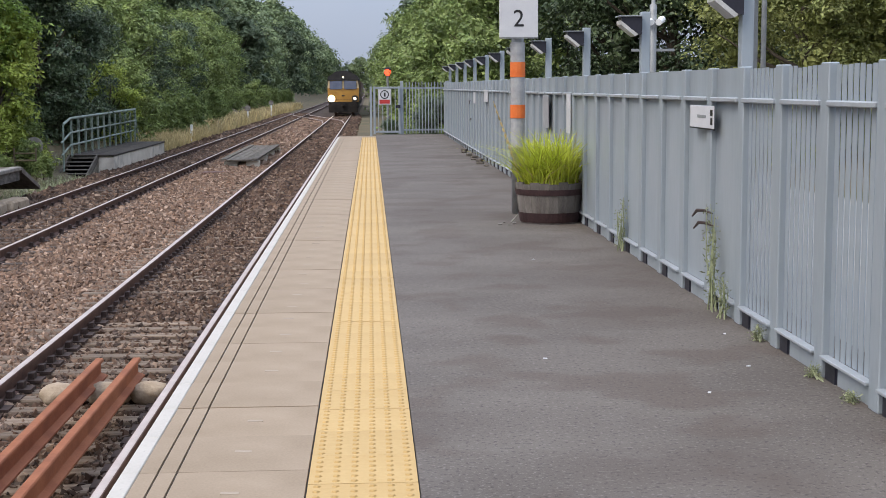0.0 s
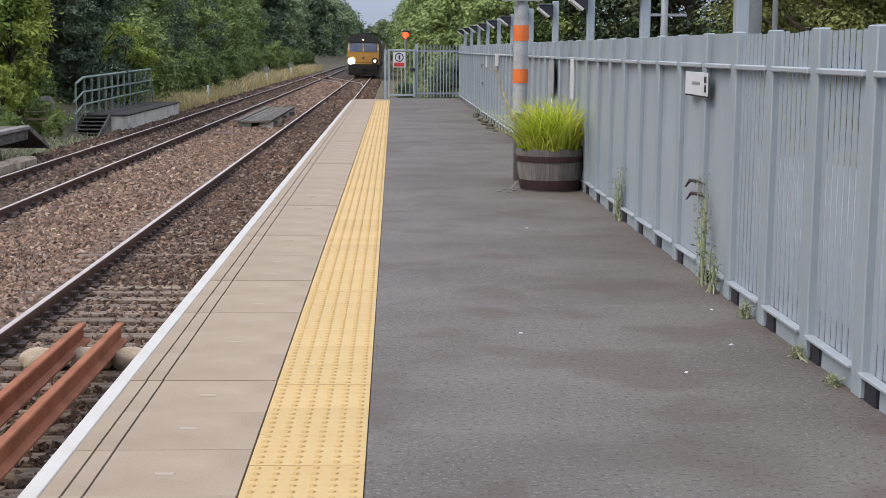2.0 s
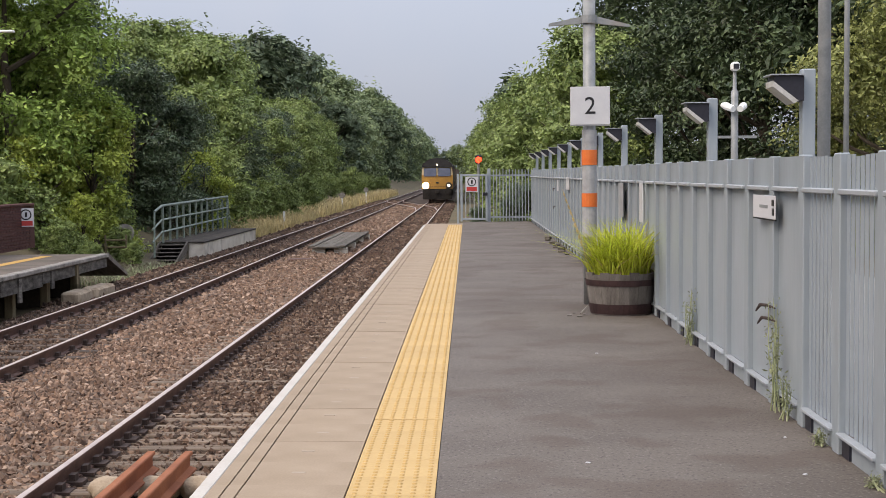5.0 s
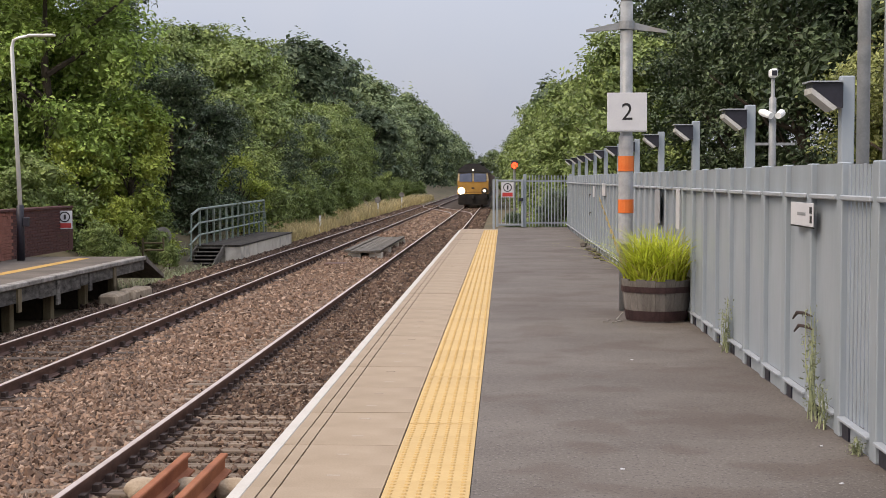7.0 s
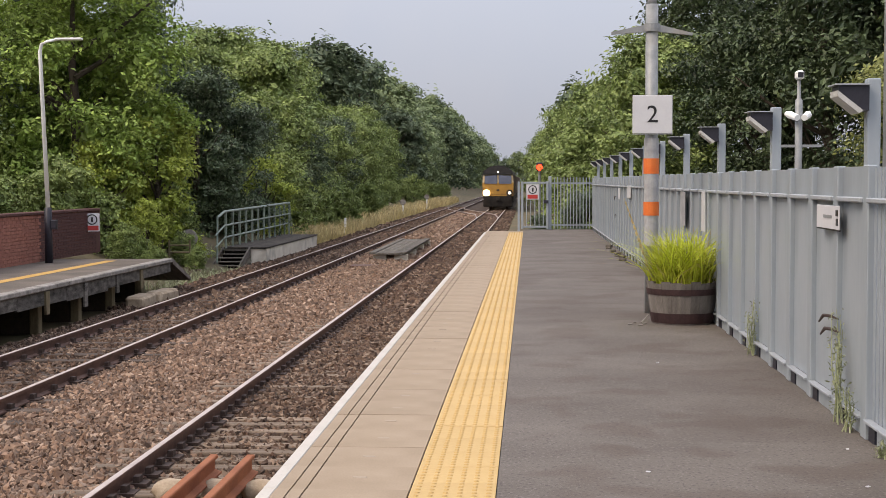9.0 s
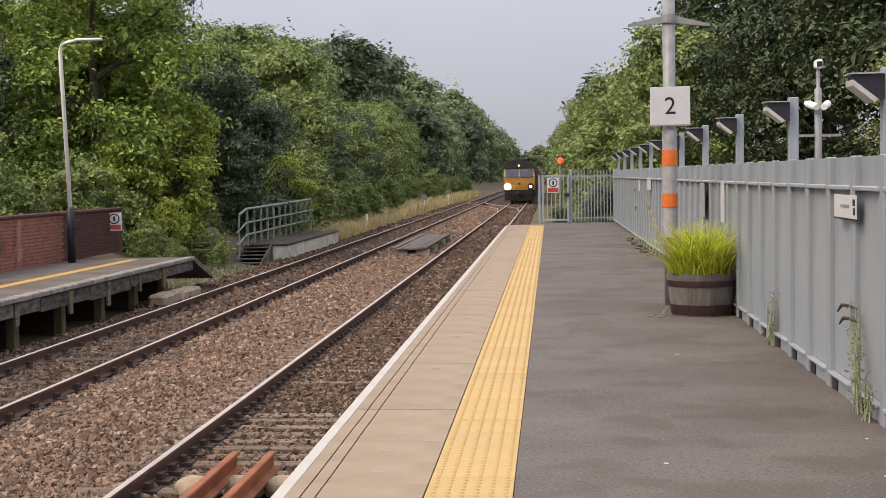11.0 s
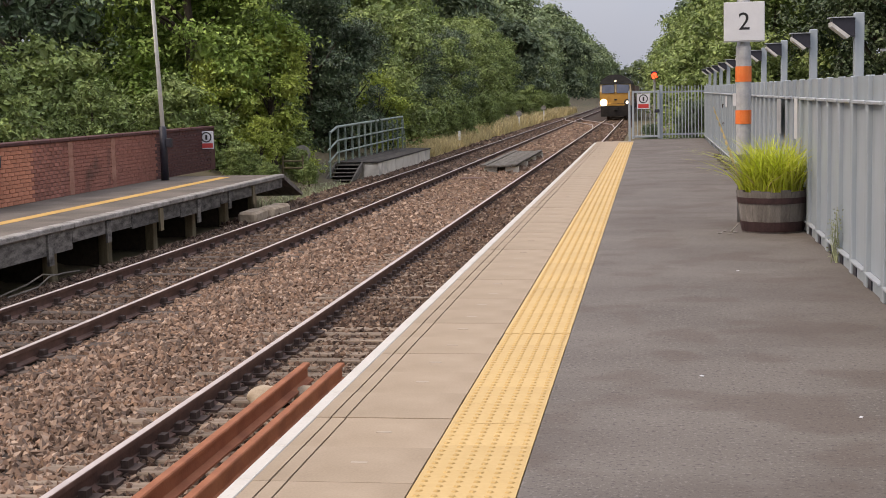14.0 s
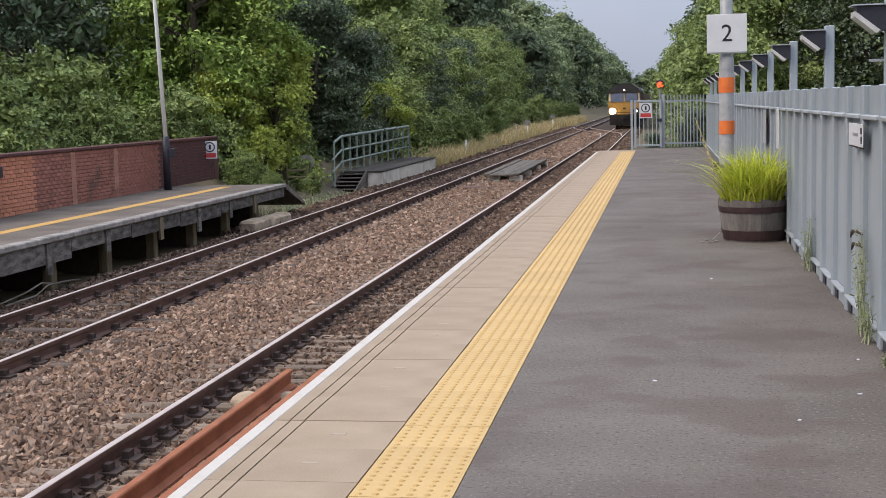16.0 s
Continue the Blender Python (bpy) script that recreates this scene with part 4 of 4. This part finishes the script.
# ---- train ----
TX, TY = -1.25, 113.0
loco = thing("locomotive", "yellow-fronted diesel locomotive with dark roof and lit headlight", "locomotive", at=(TX, TY, RAILZ))
part("body", prism(NB(), [(-1.32, 1.15), (1.32, 1.15), (1.32, 2.9), (1.22, 3.1), (-1.22, 3.1), (-1.32, 2.9)], "y", 0.25, 21), M_LOCOSIDE, loco)
nose = NB()
fr = [(-1.3, 1.15), (1.3, 1.15), (1.32, 2.3), (1.25, 3.08), (-1.25, 3.08), (-1.32, 2.3)]
lo = [nose.verts.new((x, -0.25 + max(0, z - 2.1) * 0.38, z)) for x, z in fr]
hi = [nose.verts.new((x * 1.003, 0.3, z)) for x, z in fr]
for i in range(6):
    nose.faces.new((lo[i], lo[(i + 1) % 6], hi[(i + 1) % 6], hi[i]))
nose.faces.new((lo[0], lo[1], lo[2], lo[5]))
nose.faces.new((lo[5], lo[2], lo[3], lo[4]))
nose.faces.ensure_lookup_table()
nose.faces[-1].material_index = 1
cabf = part("cab_front", nose, M_LOCOYEL, loco, "warning yellow cab front")
cabf.data.materials.append(M_LOCOCREAM)
part("roof", prism(NB(), [(-1.34, 2.98), (1.34, 2.98), (1.2, 3.3), (0.6, 3.68), (0, 3.76), (-0.6, 3.68), (-1.2, 3.3)], "y", -0.05, 21), M_LOCOROOF, loco, "curved dark roof")
for s in (-1, 1):
    w = part("windscreen", prism(NB(), [(s * 0.10, 2.2), (s * 1.12, 2.2), (s * 1.1, 2.86), (s * 0.12, 2.92)], "y", -0.22, -0.10), M_GLASS, loco, "dark windscreen")
    part("window_rim", prism(NB(), [(s * 0.08, 2.16), (s * 1.15, 2.16), (s * 1.13, 2.89), (s * 0.09, 2.95)], "y", -0.18, -0.08), M_LOCOROOF, w)
    part("buffer", tube(NB(), [(s * 0.87, -0.25, 0.98), (s * 0.87, -0.7, 0.98), (s * 0.87, -0.7, 0.98), (s * 0.87, -0.76, 0.98)], [0.1, 0.1, 0.24, 0.24], 14), M_LOCOUNDER, loco)
    hl = part("headlight_housing", tube(NB(), [(s * 0.98, -0.2, 1.42), (s * 0.98, -0.32, 1.42)], [0.28, 0.275], 16), M_LOCOROOF, loco)
    # the lit lamp's disc is oversized, its bloom built into the shape
    part("headlight", tube(NB(), [(s * 0.98, -0.325, 1.42), (s * 0.98, -0.34, 1.42)], [0.27 if s < 0 else 0.12] * 2, 16), M_BEAM if s < 0 else M_DIM, hl, "lit headlight" if s < 0 else "dim headlight")
part("top_light", tube(NB(), [(0, -0.06, 3.2), (0, -0.12, 3.2)], [0.07, 0.07], 12), M_DIM, loco)
part("front_skirt", box(NB(), -1.25, 1.25, -0.22, 0.2, 0.25, 1.14, 0.04), M_LOCOUNDER, loco, "black lower skirt")
part("coupling", box(NB(), -0.15, 0.15, -0.5, -0.23, 0.75, 1.05, 0.03), M_LOCOUNDER, loco)
part("emblem", box(NB(), -0.12, 0.12, -0.262, -0.252, 1.6, 1.72), M_LOCOROOF, loco)
part("door_line", box(NB(), -1.2, 1.2, -0.258, -0.252, 1.3, 1.33), M_LOCOROOF, loco)
for yb in (1.5, 14.5):
    bg = part("bogie", box(NB(), -1.15, 1.15, yb, yb + 4.4, 0.35, 0.95, 0.05), M_LOCOUNDER, loco)
    for k in range(3):
        for s in (-1, 1):
            part("wheel", tube(NB(), [(s * 0.66, yb + 0.6 + 1.6 * k, 0.5), (s * 0.8, yb + 0.6 + 1.6 * k, 0.5)], [0.5, 0.5], 16), M_RAIL, bg)
wg = thing("freight_wagon", "dark open freight wagon behind the locomotive", "wagon", "freight wagons", at=(TX, TY + 22.5, RAILZ))
part("hopper", prism(NB(), [(-1.0, 0.9), (1.0, 0.9), (1.35, 1.5), (1.35, 2.9), (-1.35, 2.9), (-1.35, 1.5)], "y", 0, 13), M_LOCOSIDE, wg)
part("underframe", box(NB(), -1.1, 1.1, 0.3, 12.7, 0.3, 0.9), M_LOCOUNDER, wg)
for k in range(1, 4):
    copy_thing(wg, pose(TX, TY + 22.5 + 14.2 * k, RAILZ))


# ---- trees ----
def foliage(seed, H, R, base, lobes, leaves, size, per=36, shoots=0.0, jitter=0.5):
    """Leaf quads gathered in drooping sprigs over many uneven clumps that make up a crown. Returns vertices and faces."""
    g = np.random.default_rng(seed)
    z = base + (H - base) * g.uniform(0.03, 0.94, lobes) ** 0.9
    t = (z - base) / (H - base)
    prof = np.sqrt(np.clip(1 - np.abs(2 * t - 0.75) ** 2.2 / 1.6, 0.05, 1))
    a = g.uniform(0, 2 * np.pi, lobes)
    q = R * prof * np.sqrt(g.uniform(0.12, 1.0, lobes)) * 0.84
    c = np.stack([q * np.cos(a), q * np.sin(a), z], -1)
    lr = R * g.uniform(0.17, 0.38, lobes)
    n = leaves // per
    k = g.choice(lobes, n, p=lr ** 2 / (lr ** 2).sum())
    d = g.normal(0, 1, (n, 3))
    d[:, 2] += 0.35
    d /= np.linalg.norm(d, axis=1, keepdims=True)
    far = np.where(g.uniform(0, 1, n) < shoots, g.uniform(1.1, 1.32, n), g.uniform(0.45, 1.1, n) ** 0.55)
    sc = c[k] + d * (lr[k] * far)[:, None] * np.array([1, 1, 0.85])
    sr = (R * 0.035 + size * 1.2) * g.uniform(0.6, 1.5, n)
    i = np.repeat(np.arange(n), per)
    m = n * per
    off = g.normal(0, 1, (m, 3)) * np.array([1, 1, 0.45])
    flat = (off[:, :2] ** 2).sum(1)
    off[:, 2] -= 0.22 * flat.clip(0, 5)
    off += d[i] * 0.8 * g.uniform(-1, 1, (m, 1))
    p = sc[i] + off * sr[i][:, None]
    p[:, 2] = np.maximum(p[:, 2], 0.1)
    nrm = d[i] * (1.05 - jitter) + g.normal(0, jitter, (m, 3)) + np.array([0, 0, 0.5])
    nrm /= np.linalg.norm(nrm, axis=1, keepdims=True)
    u = np.cross(nrm, g.normal(0, 1, (m, 3)))
    u /= np.linalg.norm(u, axis=1, keepdims=True)
    w = np.cross(nrm, u)
    s = size * g.uniform(0.55, 1.35, (m, 1))
    # oversized leaves added deep inside the clumps close the crown and darken its gaps
    inner = leaves // 6
    ki = g.choice(lobes, inner, p=lr ** 2 / (lr ** 2).sum())
    di = g.normal(0, 1, (inner, 3))
    di /= np.linalg.norm(di, axis=1, keepdims=True)
    pi_ = c[ki] * np.array([0.85, 0.85, 1]) + di * (lr[ki] * g.uniform(0.15, 0.58, inner))[:, None]
    pi_[:, 2] = np.maximum(pi_[:, 2], 0.1)
    ui = np.cross(di, g.normal(0, 1, (inner, 3)))
    ui /= np.linalg.norm(ui, axis=1, keepdims=True)
    p, u, w, nrm = (np.concatenate(q_) for q_ in ((p, pi_), (u, ui), (w, np.cross(di, ui)), (nrm, di)))
    s = np.concatenate([s, size * g.uniform(1.5, 2.2, (inner, 1))])
    m += inner
    droop = nrm * s * 0.25
    v = np.stack([p - u * s, p + w * s * 0.55 + droop, p + u * s, p - w * s * 0.55 + droop], 1).reshape(-1, 3)
    return v, np.arange(m * 4).reshape(-1, 4)


def tree(seed, H, R, base, lobes, leaves, size, material, label, category="tree", group="", at=(0, 0, 0), **shape):
    g = random.Random(seed)
    t = thing("tree" if category == "tree" else "bush", label, category, group, at=at)
    bm = NB()
    tr = 0.018 * H + 0.06
    tube(bm, [(0, 0, -0.5), (0.05 * R, 0, H * 0.25), (-0.04 * R, 0.05 * R, H * 0.55), (0, 0, H * 0.85)], [tr, tr * 0.8, tr * 0.5, tr * 0.12], 8)
    for _ in range(7):
        a, z = g.uniform(0, 6.28), H * g.uniform(0.15, 0.6)
        e = R * g.uniform(0.5, 0.85)
        tube(bm, [(0, 0, z), (e * 0.5 * math.cos(a), e * 0.5 * math.sin(a), z + H * 0.08), (e * math.cos(a), e * math.sin(a), z + H * 0.2)], [tr * 0.4, tr * 0.25, tr * 0.06], 6)
    part("trunk", bm, M_BARK, t)
    v, f = foliage(seed, H, R, base, lobes, leaves, size, **shape)
    me = bpy.data.meshes.new("crown")
    me.from_pydata(v.tolist(), [], f.tolist())
    me.materials.append(material)
    cr = new("crown", me)
    cr.parent = t
    return t


def plant(src, x, y, z, s, rz, sz=None):
    o = copy_thing(src, pose(x, y, z, 0, 0, math.degrees(rz)))
    o.scale = (s, s, sz or s)
    return o


T_BRIGHT = tree(11, 9.8, 3.3, 0.2, 64, 44000, 0.085, M_LEAF_BRIGHT, "bright green leafy tree above the brick wall", at=(-12.2, 37.0, -0.4), shoots=0.06)
T_LIME = tree(18, 4.6, 1.5, 0.2, 26, 8000, 0.075, M_LEAF_LIME, "yellow-green young tree beside the wall end", at=(-9.9, 37.6, -0.9))
T_DARK = tree(12, 10.0, 3.6, 0.0, 60, 23000, 0.10, M_LEAF_DARK, "dark green dense broadleaf tree", group="dark trees", at=(-20.5, 31.0, -0.3))
plant(T_DARK, -22.5, 41.0, 0.6, 1.15, 2.7)
plant(T_DARK, -12.9, 45.5, -0.2, 0.6, 1.0, 1.0)
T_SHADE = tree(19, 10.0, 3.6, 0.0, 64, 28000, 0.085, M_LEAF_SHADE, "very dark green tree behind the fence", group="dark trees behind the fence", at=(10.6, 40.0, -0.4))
T_MID = tree(13, 9.0, 3.6, 0.0, 56, 14500, 0.13, M_LEAF_MID, "mid-green broadleaf tree on the railway bank", group="trees on the bank", at=(-13.0, 70, -0.6), jitter=0.35)
# far trees carry their haze in the leaf colour
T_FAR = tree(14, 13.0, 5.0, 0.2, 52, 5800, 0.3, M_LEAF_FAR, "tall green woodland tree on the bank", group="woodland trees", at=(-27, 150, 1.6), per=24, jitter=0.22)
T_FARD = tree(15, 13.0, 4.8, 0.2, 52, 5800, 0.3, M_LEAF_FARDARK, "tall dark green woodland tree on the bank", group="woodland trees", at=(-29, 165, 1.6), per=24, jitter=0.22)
T_OLIVE = tree(16, 5.2, 2.6, 0.0, 46, 24000, 0.055, M_LEAF_OLIVE, "olive-yellow bushy shrub behind the fence", "bush", "shrubs behind the fence", at=(10.2, 25.0, -0.2))
T_BUSH = tree(17, 4.2, 2.2, 0.0, 40, 9000, 0.095, M_LEAF_MID, "leafy green lineside bush", "bush", "lineside bushes", at=(5.4, 47, -0.6))


def row(src, spots, z):
    for x, y, s, r in spots:
        plant(src, x, y, z, s, r)


# bank behind the far platform and the staging
row(T_BRIGHT, ((-16.2, 41.5, 0.8, 1.4), (-13.6, 40.5, 0.85, 3.6)), -0.2)
row(T_LIME, ((-10.8, 35.4, 0.8, 2.0), (-9.3, 52.0, 0.75, 1.0), (-9.4, 34.6, 0.42, 4.0)), -0.9)
row(T_DARK, ((-10.7, 46.0, 0.62, 2.6), (-9.9, 48.5, 0.5, 5.2), (-12.3, 50.0, 0.62, 1.2), (-17.0, 35.5, 1.0, 2.1), (-16.4, 27.0, 0.72, 4.4), (-17.5, 48.0, 0.9, 3.1), (-10.4, 68, 0.5, 0.9), (-11.0, 84, 0.62, 3.9)), -0.5)
row(T_BUSH, ((-14.2, 32.4, 0.95, 1.0), (-12.4, 29.8, 0.66, 3.0), (-15.6, 29.4, 0.9, 5.0), (-17.6, 27.5, 0.9, 2.0), (-19.5, 33.0, 1.1, 4.0), (-13.6, 26.0, 0.7, 5.5), (-9.0, 66, 0.5, 2.2), (-9.0, 73, 0.5, 0.4), (-9.0, 82, 0.55, 3.4), (-11.2, 33.2, 0.7, 0.2), (-10.3, 39.4, 0.6, 2.0), (-8.5, 32.2, 0.17, 2.4), (-7.9, 34.2, 0.14, 3.4), (-8.7, 36.2, 0.22, 1.4), (-9.3, 32.6, 0.3, 0.7), (-9.6, 54.5, 0.8, 5.0)), -0.9)
row(T_MID, ((-11.2, 56.5, 0.66, 1.0), (-10.9, 62, 0.68, 4.4), (-11.6, 74, 0.62, 2.5), (-11.2, 80, 0.6, 4.0), (-12.2, 91, 0.72, 5.2), (-11.8, 100, 0.7, 0.4), (-15.5, 61, 0.85, 3.1), (-17.5, 82, 0.98, 1.9), (-17, 92, 1.0, 4.1)), -0.6)
row(T_MID, ((-23.5, 84, 1.0, 1.1), (-20.0, 88, 1.04, 2.3), (-25.0, 104, 1.24, 0.7), (-21.5, 116, 1.4, 5.1)), 1.0)
row(T_MID, ((-28.0, 96, 1.15, 3.1), (-26.0, 118, 1.36, 4.2)), 1.0)
g = random.Random(5)
for i in range(26):
    u = i / 25
    y = 104 + 340 * u ** 1.3
    near = 1.4 if y < 150 else 1.0
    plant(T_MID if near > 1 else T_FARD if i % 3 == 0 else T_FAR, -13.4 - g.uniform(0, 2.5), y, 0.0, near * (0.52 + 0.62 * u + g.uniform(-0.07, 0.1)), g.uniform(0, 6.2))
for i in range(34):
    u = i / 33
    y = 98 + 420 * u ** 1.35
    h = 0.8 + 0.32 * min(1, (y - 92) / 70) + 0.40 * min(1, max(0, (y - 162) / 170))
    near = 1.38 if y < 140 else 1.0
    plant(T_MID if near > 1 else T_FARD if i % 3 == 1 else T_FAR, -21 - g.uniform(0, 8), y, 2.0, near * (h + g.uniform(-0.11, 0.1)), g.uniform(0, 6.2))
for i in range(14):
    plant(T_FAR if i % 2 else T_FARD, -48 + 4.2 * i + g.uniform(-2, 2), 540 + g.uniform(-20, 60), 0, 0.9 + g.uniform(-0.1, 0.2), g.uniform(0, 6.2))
# lineside bushes in front of the woodland
for i in range(14):
    y = 64 + 10 * i
    plant(T_BUSH, -9.9 - g.uniform(0, 1.0), y, -0.9, 0.42 + g.uniform(0, 0.3), g.uniform(0, 6.2))
# behind the gate and the fence
row(T_BUSH, ((4.6, 54, 1.15, 1), (6.2, 60, 1.3, 2), (4.8, 67, 1.3, 3), (5.2, 78, 1.4, 4), (4.4, 92, 1.25, 5), (4.2, 108, 1.3, 0.3), (4.0, 124, 1.5, 1.5), (4.4, 43.2, 0.4, 2.2), (3.2, 44.0, 0.33, 0.6), (2.5, 42.6, 0.24, 1.6), (3.3, 41.4, 0.26, 3.6), (3.8, 49, 0.75, 4.4)), -0.9)
row(T_MID, ((6.6, 96, 1.0, 1), (7.2, 58, 0.95, 2.2), (8.0, 74, 0.95, 0.5), (7.0, 84, 0.9, 5.1), (5.8, 110, 1.0, 3.0), (5.0, 128, 1.0, 4.2), (6.6, 51, 0.85, 1.2)), -0.6)
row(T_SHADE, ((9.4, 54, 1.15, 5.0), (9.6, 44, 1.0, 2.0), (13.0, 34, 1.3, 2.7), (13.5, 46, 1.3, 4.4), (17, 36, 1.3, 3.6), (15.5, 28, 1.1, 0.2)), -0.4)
row(T_DARK, ((2.7, 41.2, 0.17, 0.4), (3.3, 42.0, 0.22, 2.4), (1.7, 42.6, 0.14, 4.1)), -1.0)
row(T_OLIVE, ((13.2, 23.0, 1.0, 2), (12.2, 27.5, 0.9, 4)), -0.3)
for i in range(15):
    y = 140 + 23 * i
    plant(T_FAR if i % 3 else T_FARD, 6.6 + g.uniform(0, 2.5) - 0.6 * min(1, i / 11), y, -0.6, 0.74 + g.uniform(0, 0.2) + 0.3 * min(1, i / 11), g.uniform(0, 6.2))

# ---- dry lineside grass ----
def strip(x0, x1, y0, y1, z):
    def f():
        y = rng.uniform(y0, y1)
        return rng.uniform(x0, x1), y, z
    return f


dg1 = blades("dry_grass", 5000, strip(-9.8, -7.25, 51, 74, -1.12), 0.75, 0.03, 0.5, M_STRAW, None, 3)
tagged(dg1, "tall straw-coloured dry grass beside the track", "grass")
dg2 = blades("dry_grass", 9000, strip(-10.6, -7.4, 74, 170, -1.1), 0.9, 0.06, 0.5, M_STRAW, None, 3)
tagged(dg2, "straw-coloured dry grass further along the track", "grass")
gg = blades("rough_grass", 3500, strip(-10.5, -8.75, 28.5, 52, -0.95), 0.4, 0.025, 0.6, M_WEED, None, 3)
tagged(gg, "rough green grass and weeds on the trackside", "grass")
gg = blades("rough_grass", 2000, strip(2.2, 6.5, 40.5, 60, -1.0), 0.9, 0.04, 0.6, M_WEED, None, 3)
tagged(gg, "rough green weeds behind the gate", "grass")

gg = blades("rough_grass", 1600, strip(-9.3, -7.25, 29.0, 37.0, -1.18), 0.28, 0.022, 0.7, M_WEED, None, 3)
tagged(gg, "short green weeds around the platform ramp end", "grass")

# ---- surface pieces of platform and wall ----
y = -11.7
while y < 37.1:
    piece("coping_slab", cs, plat, 0, y, rng.normal(0, 0.0012), rng.normal(0, 0.03))
    piece("white_edge", wh, plat, 0, y, 0)
    piece("pale_mark", mk_, plat, 0.46 + rng.normal(0, 0.01), y + 0.27 + rng.normal(0, 0.02), 0.0008)
    y += SL
y = -10.0
while y < 37.0:
    piece("tactile_tile", tl, plat, 0, y, rng.normal(0, 0.0008))
    y += 0.4
BL, BH = 0.225, 0.075
bk = [mesh_of("brick", box(NB(), WX - 0.02, WX + 0.004, 0.004, BL - 0.006, 0.004, BH - 0.006), m) for m in (M_BRICK_NEW, M_BRICK, M_BRICK_DARK)]
rest = [NB(), NB(), NB()]
made = 0
for r in range(14):
    y = 15.0 + (BL / 2 if r % 2 else 0)
    while y < 30.7:
        k = 0 if y < WB else 2 if y > 26.6 else 1
        if 19.0 < y < 21.6:
            piece("brick", bk[k], wall, 0, y, FZ + r * BH)
        else:
            box(rest[k], WX - 0.02, WX + 0.004, y + 0.004, y + BL - 0.006, FZ + r * BH + 0.004, FZ + r * BH + BH - 0.006)
        y += BL
for k, m in enumerate((M_BRICK_NEW, M_BRICK, M_BRICK_DARK)):
    tagged(part("brickwork", rest[k], m, wall), kind="stuff")
# small pale specks on the tarmac
for x, y in ((2.64, 3.0), (3.12, 4.55), (3.0, 3.6), (1.95, 3.9), (2.4, 8.2)):
    sp = part("scrap", box(NB(), -0.008, 0.008, -0.012, 0.012, 0, 0.005, 0.002), M_SIGN)
    sp.location, sp.rotation_euler[2] = (x, y, 0.0), x * 7
    tagged(sp, "tiny white scrap of litter on the tarmac", "litter", "litter scraps")
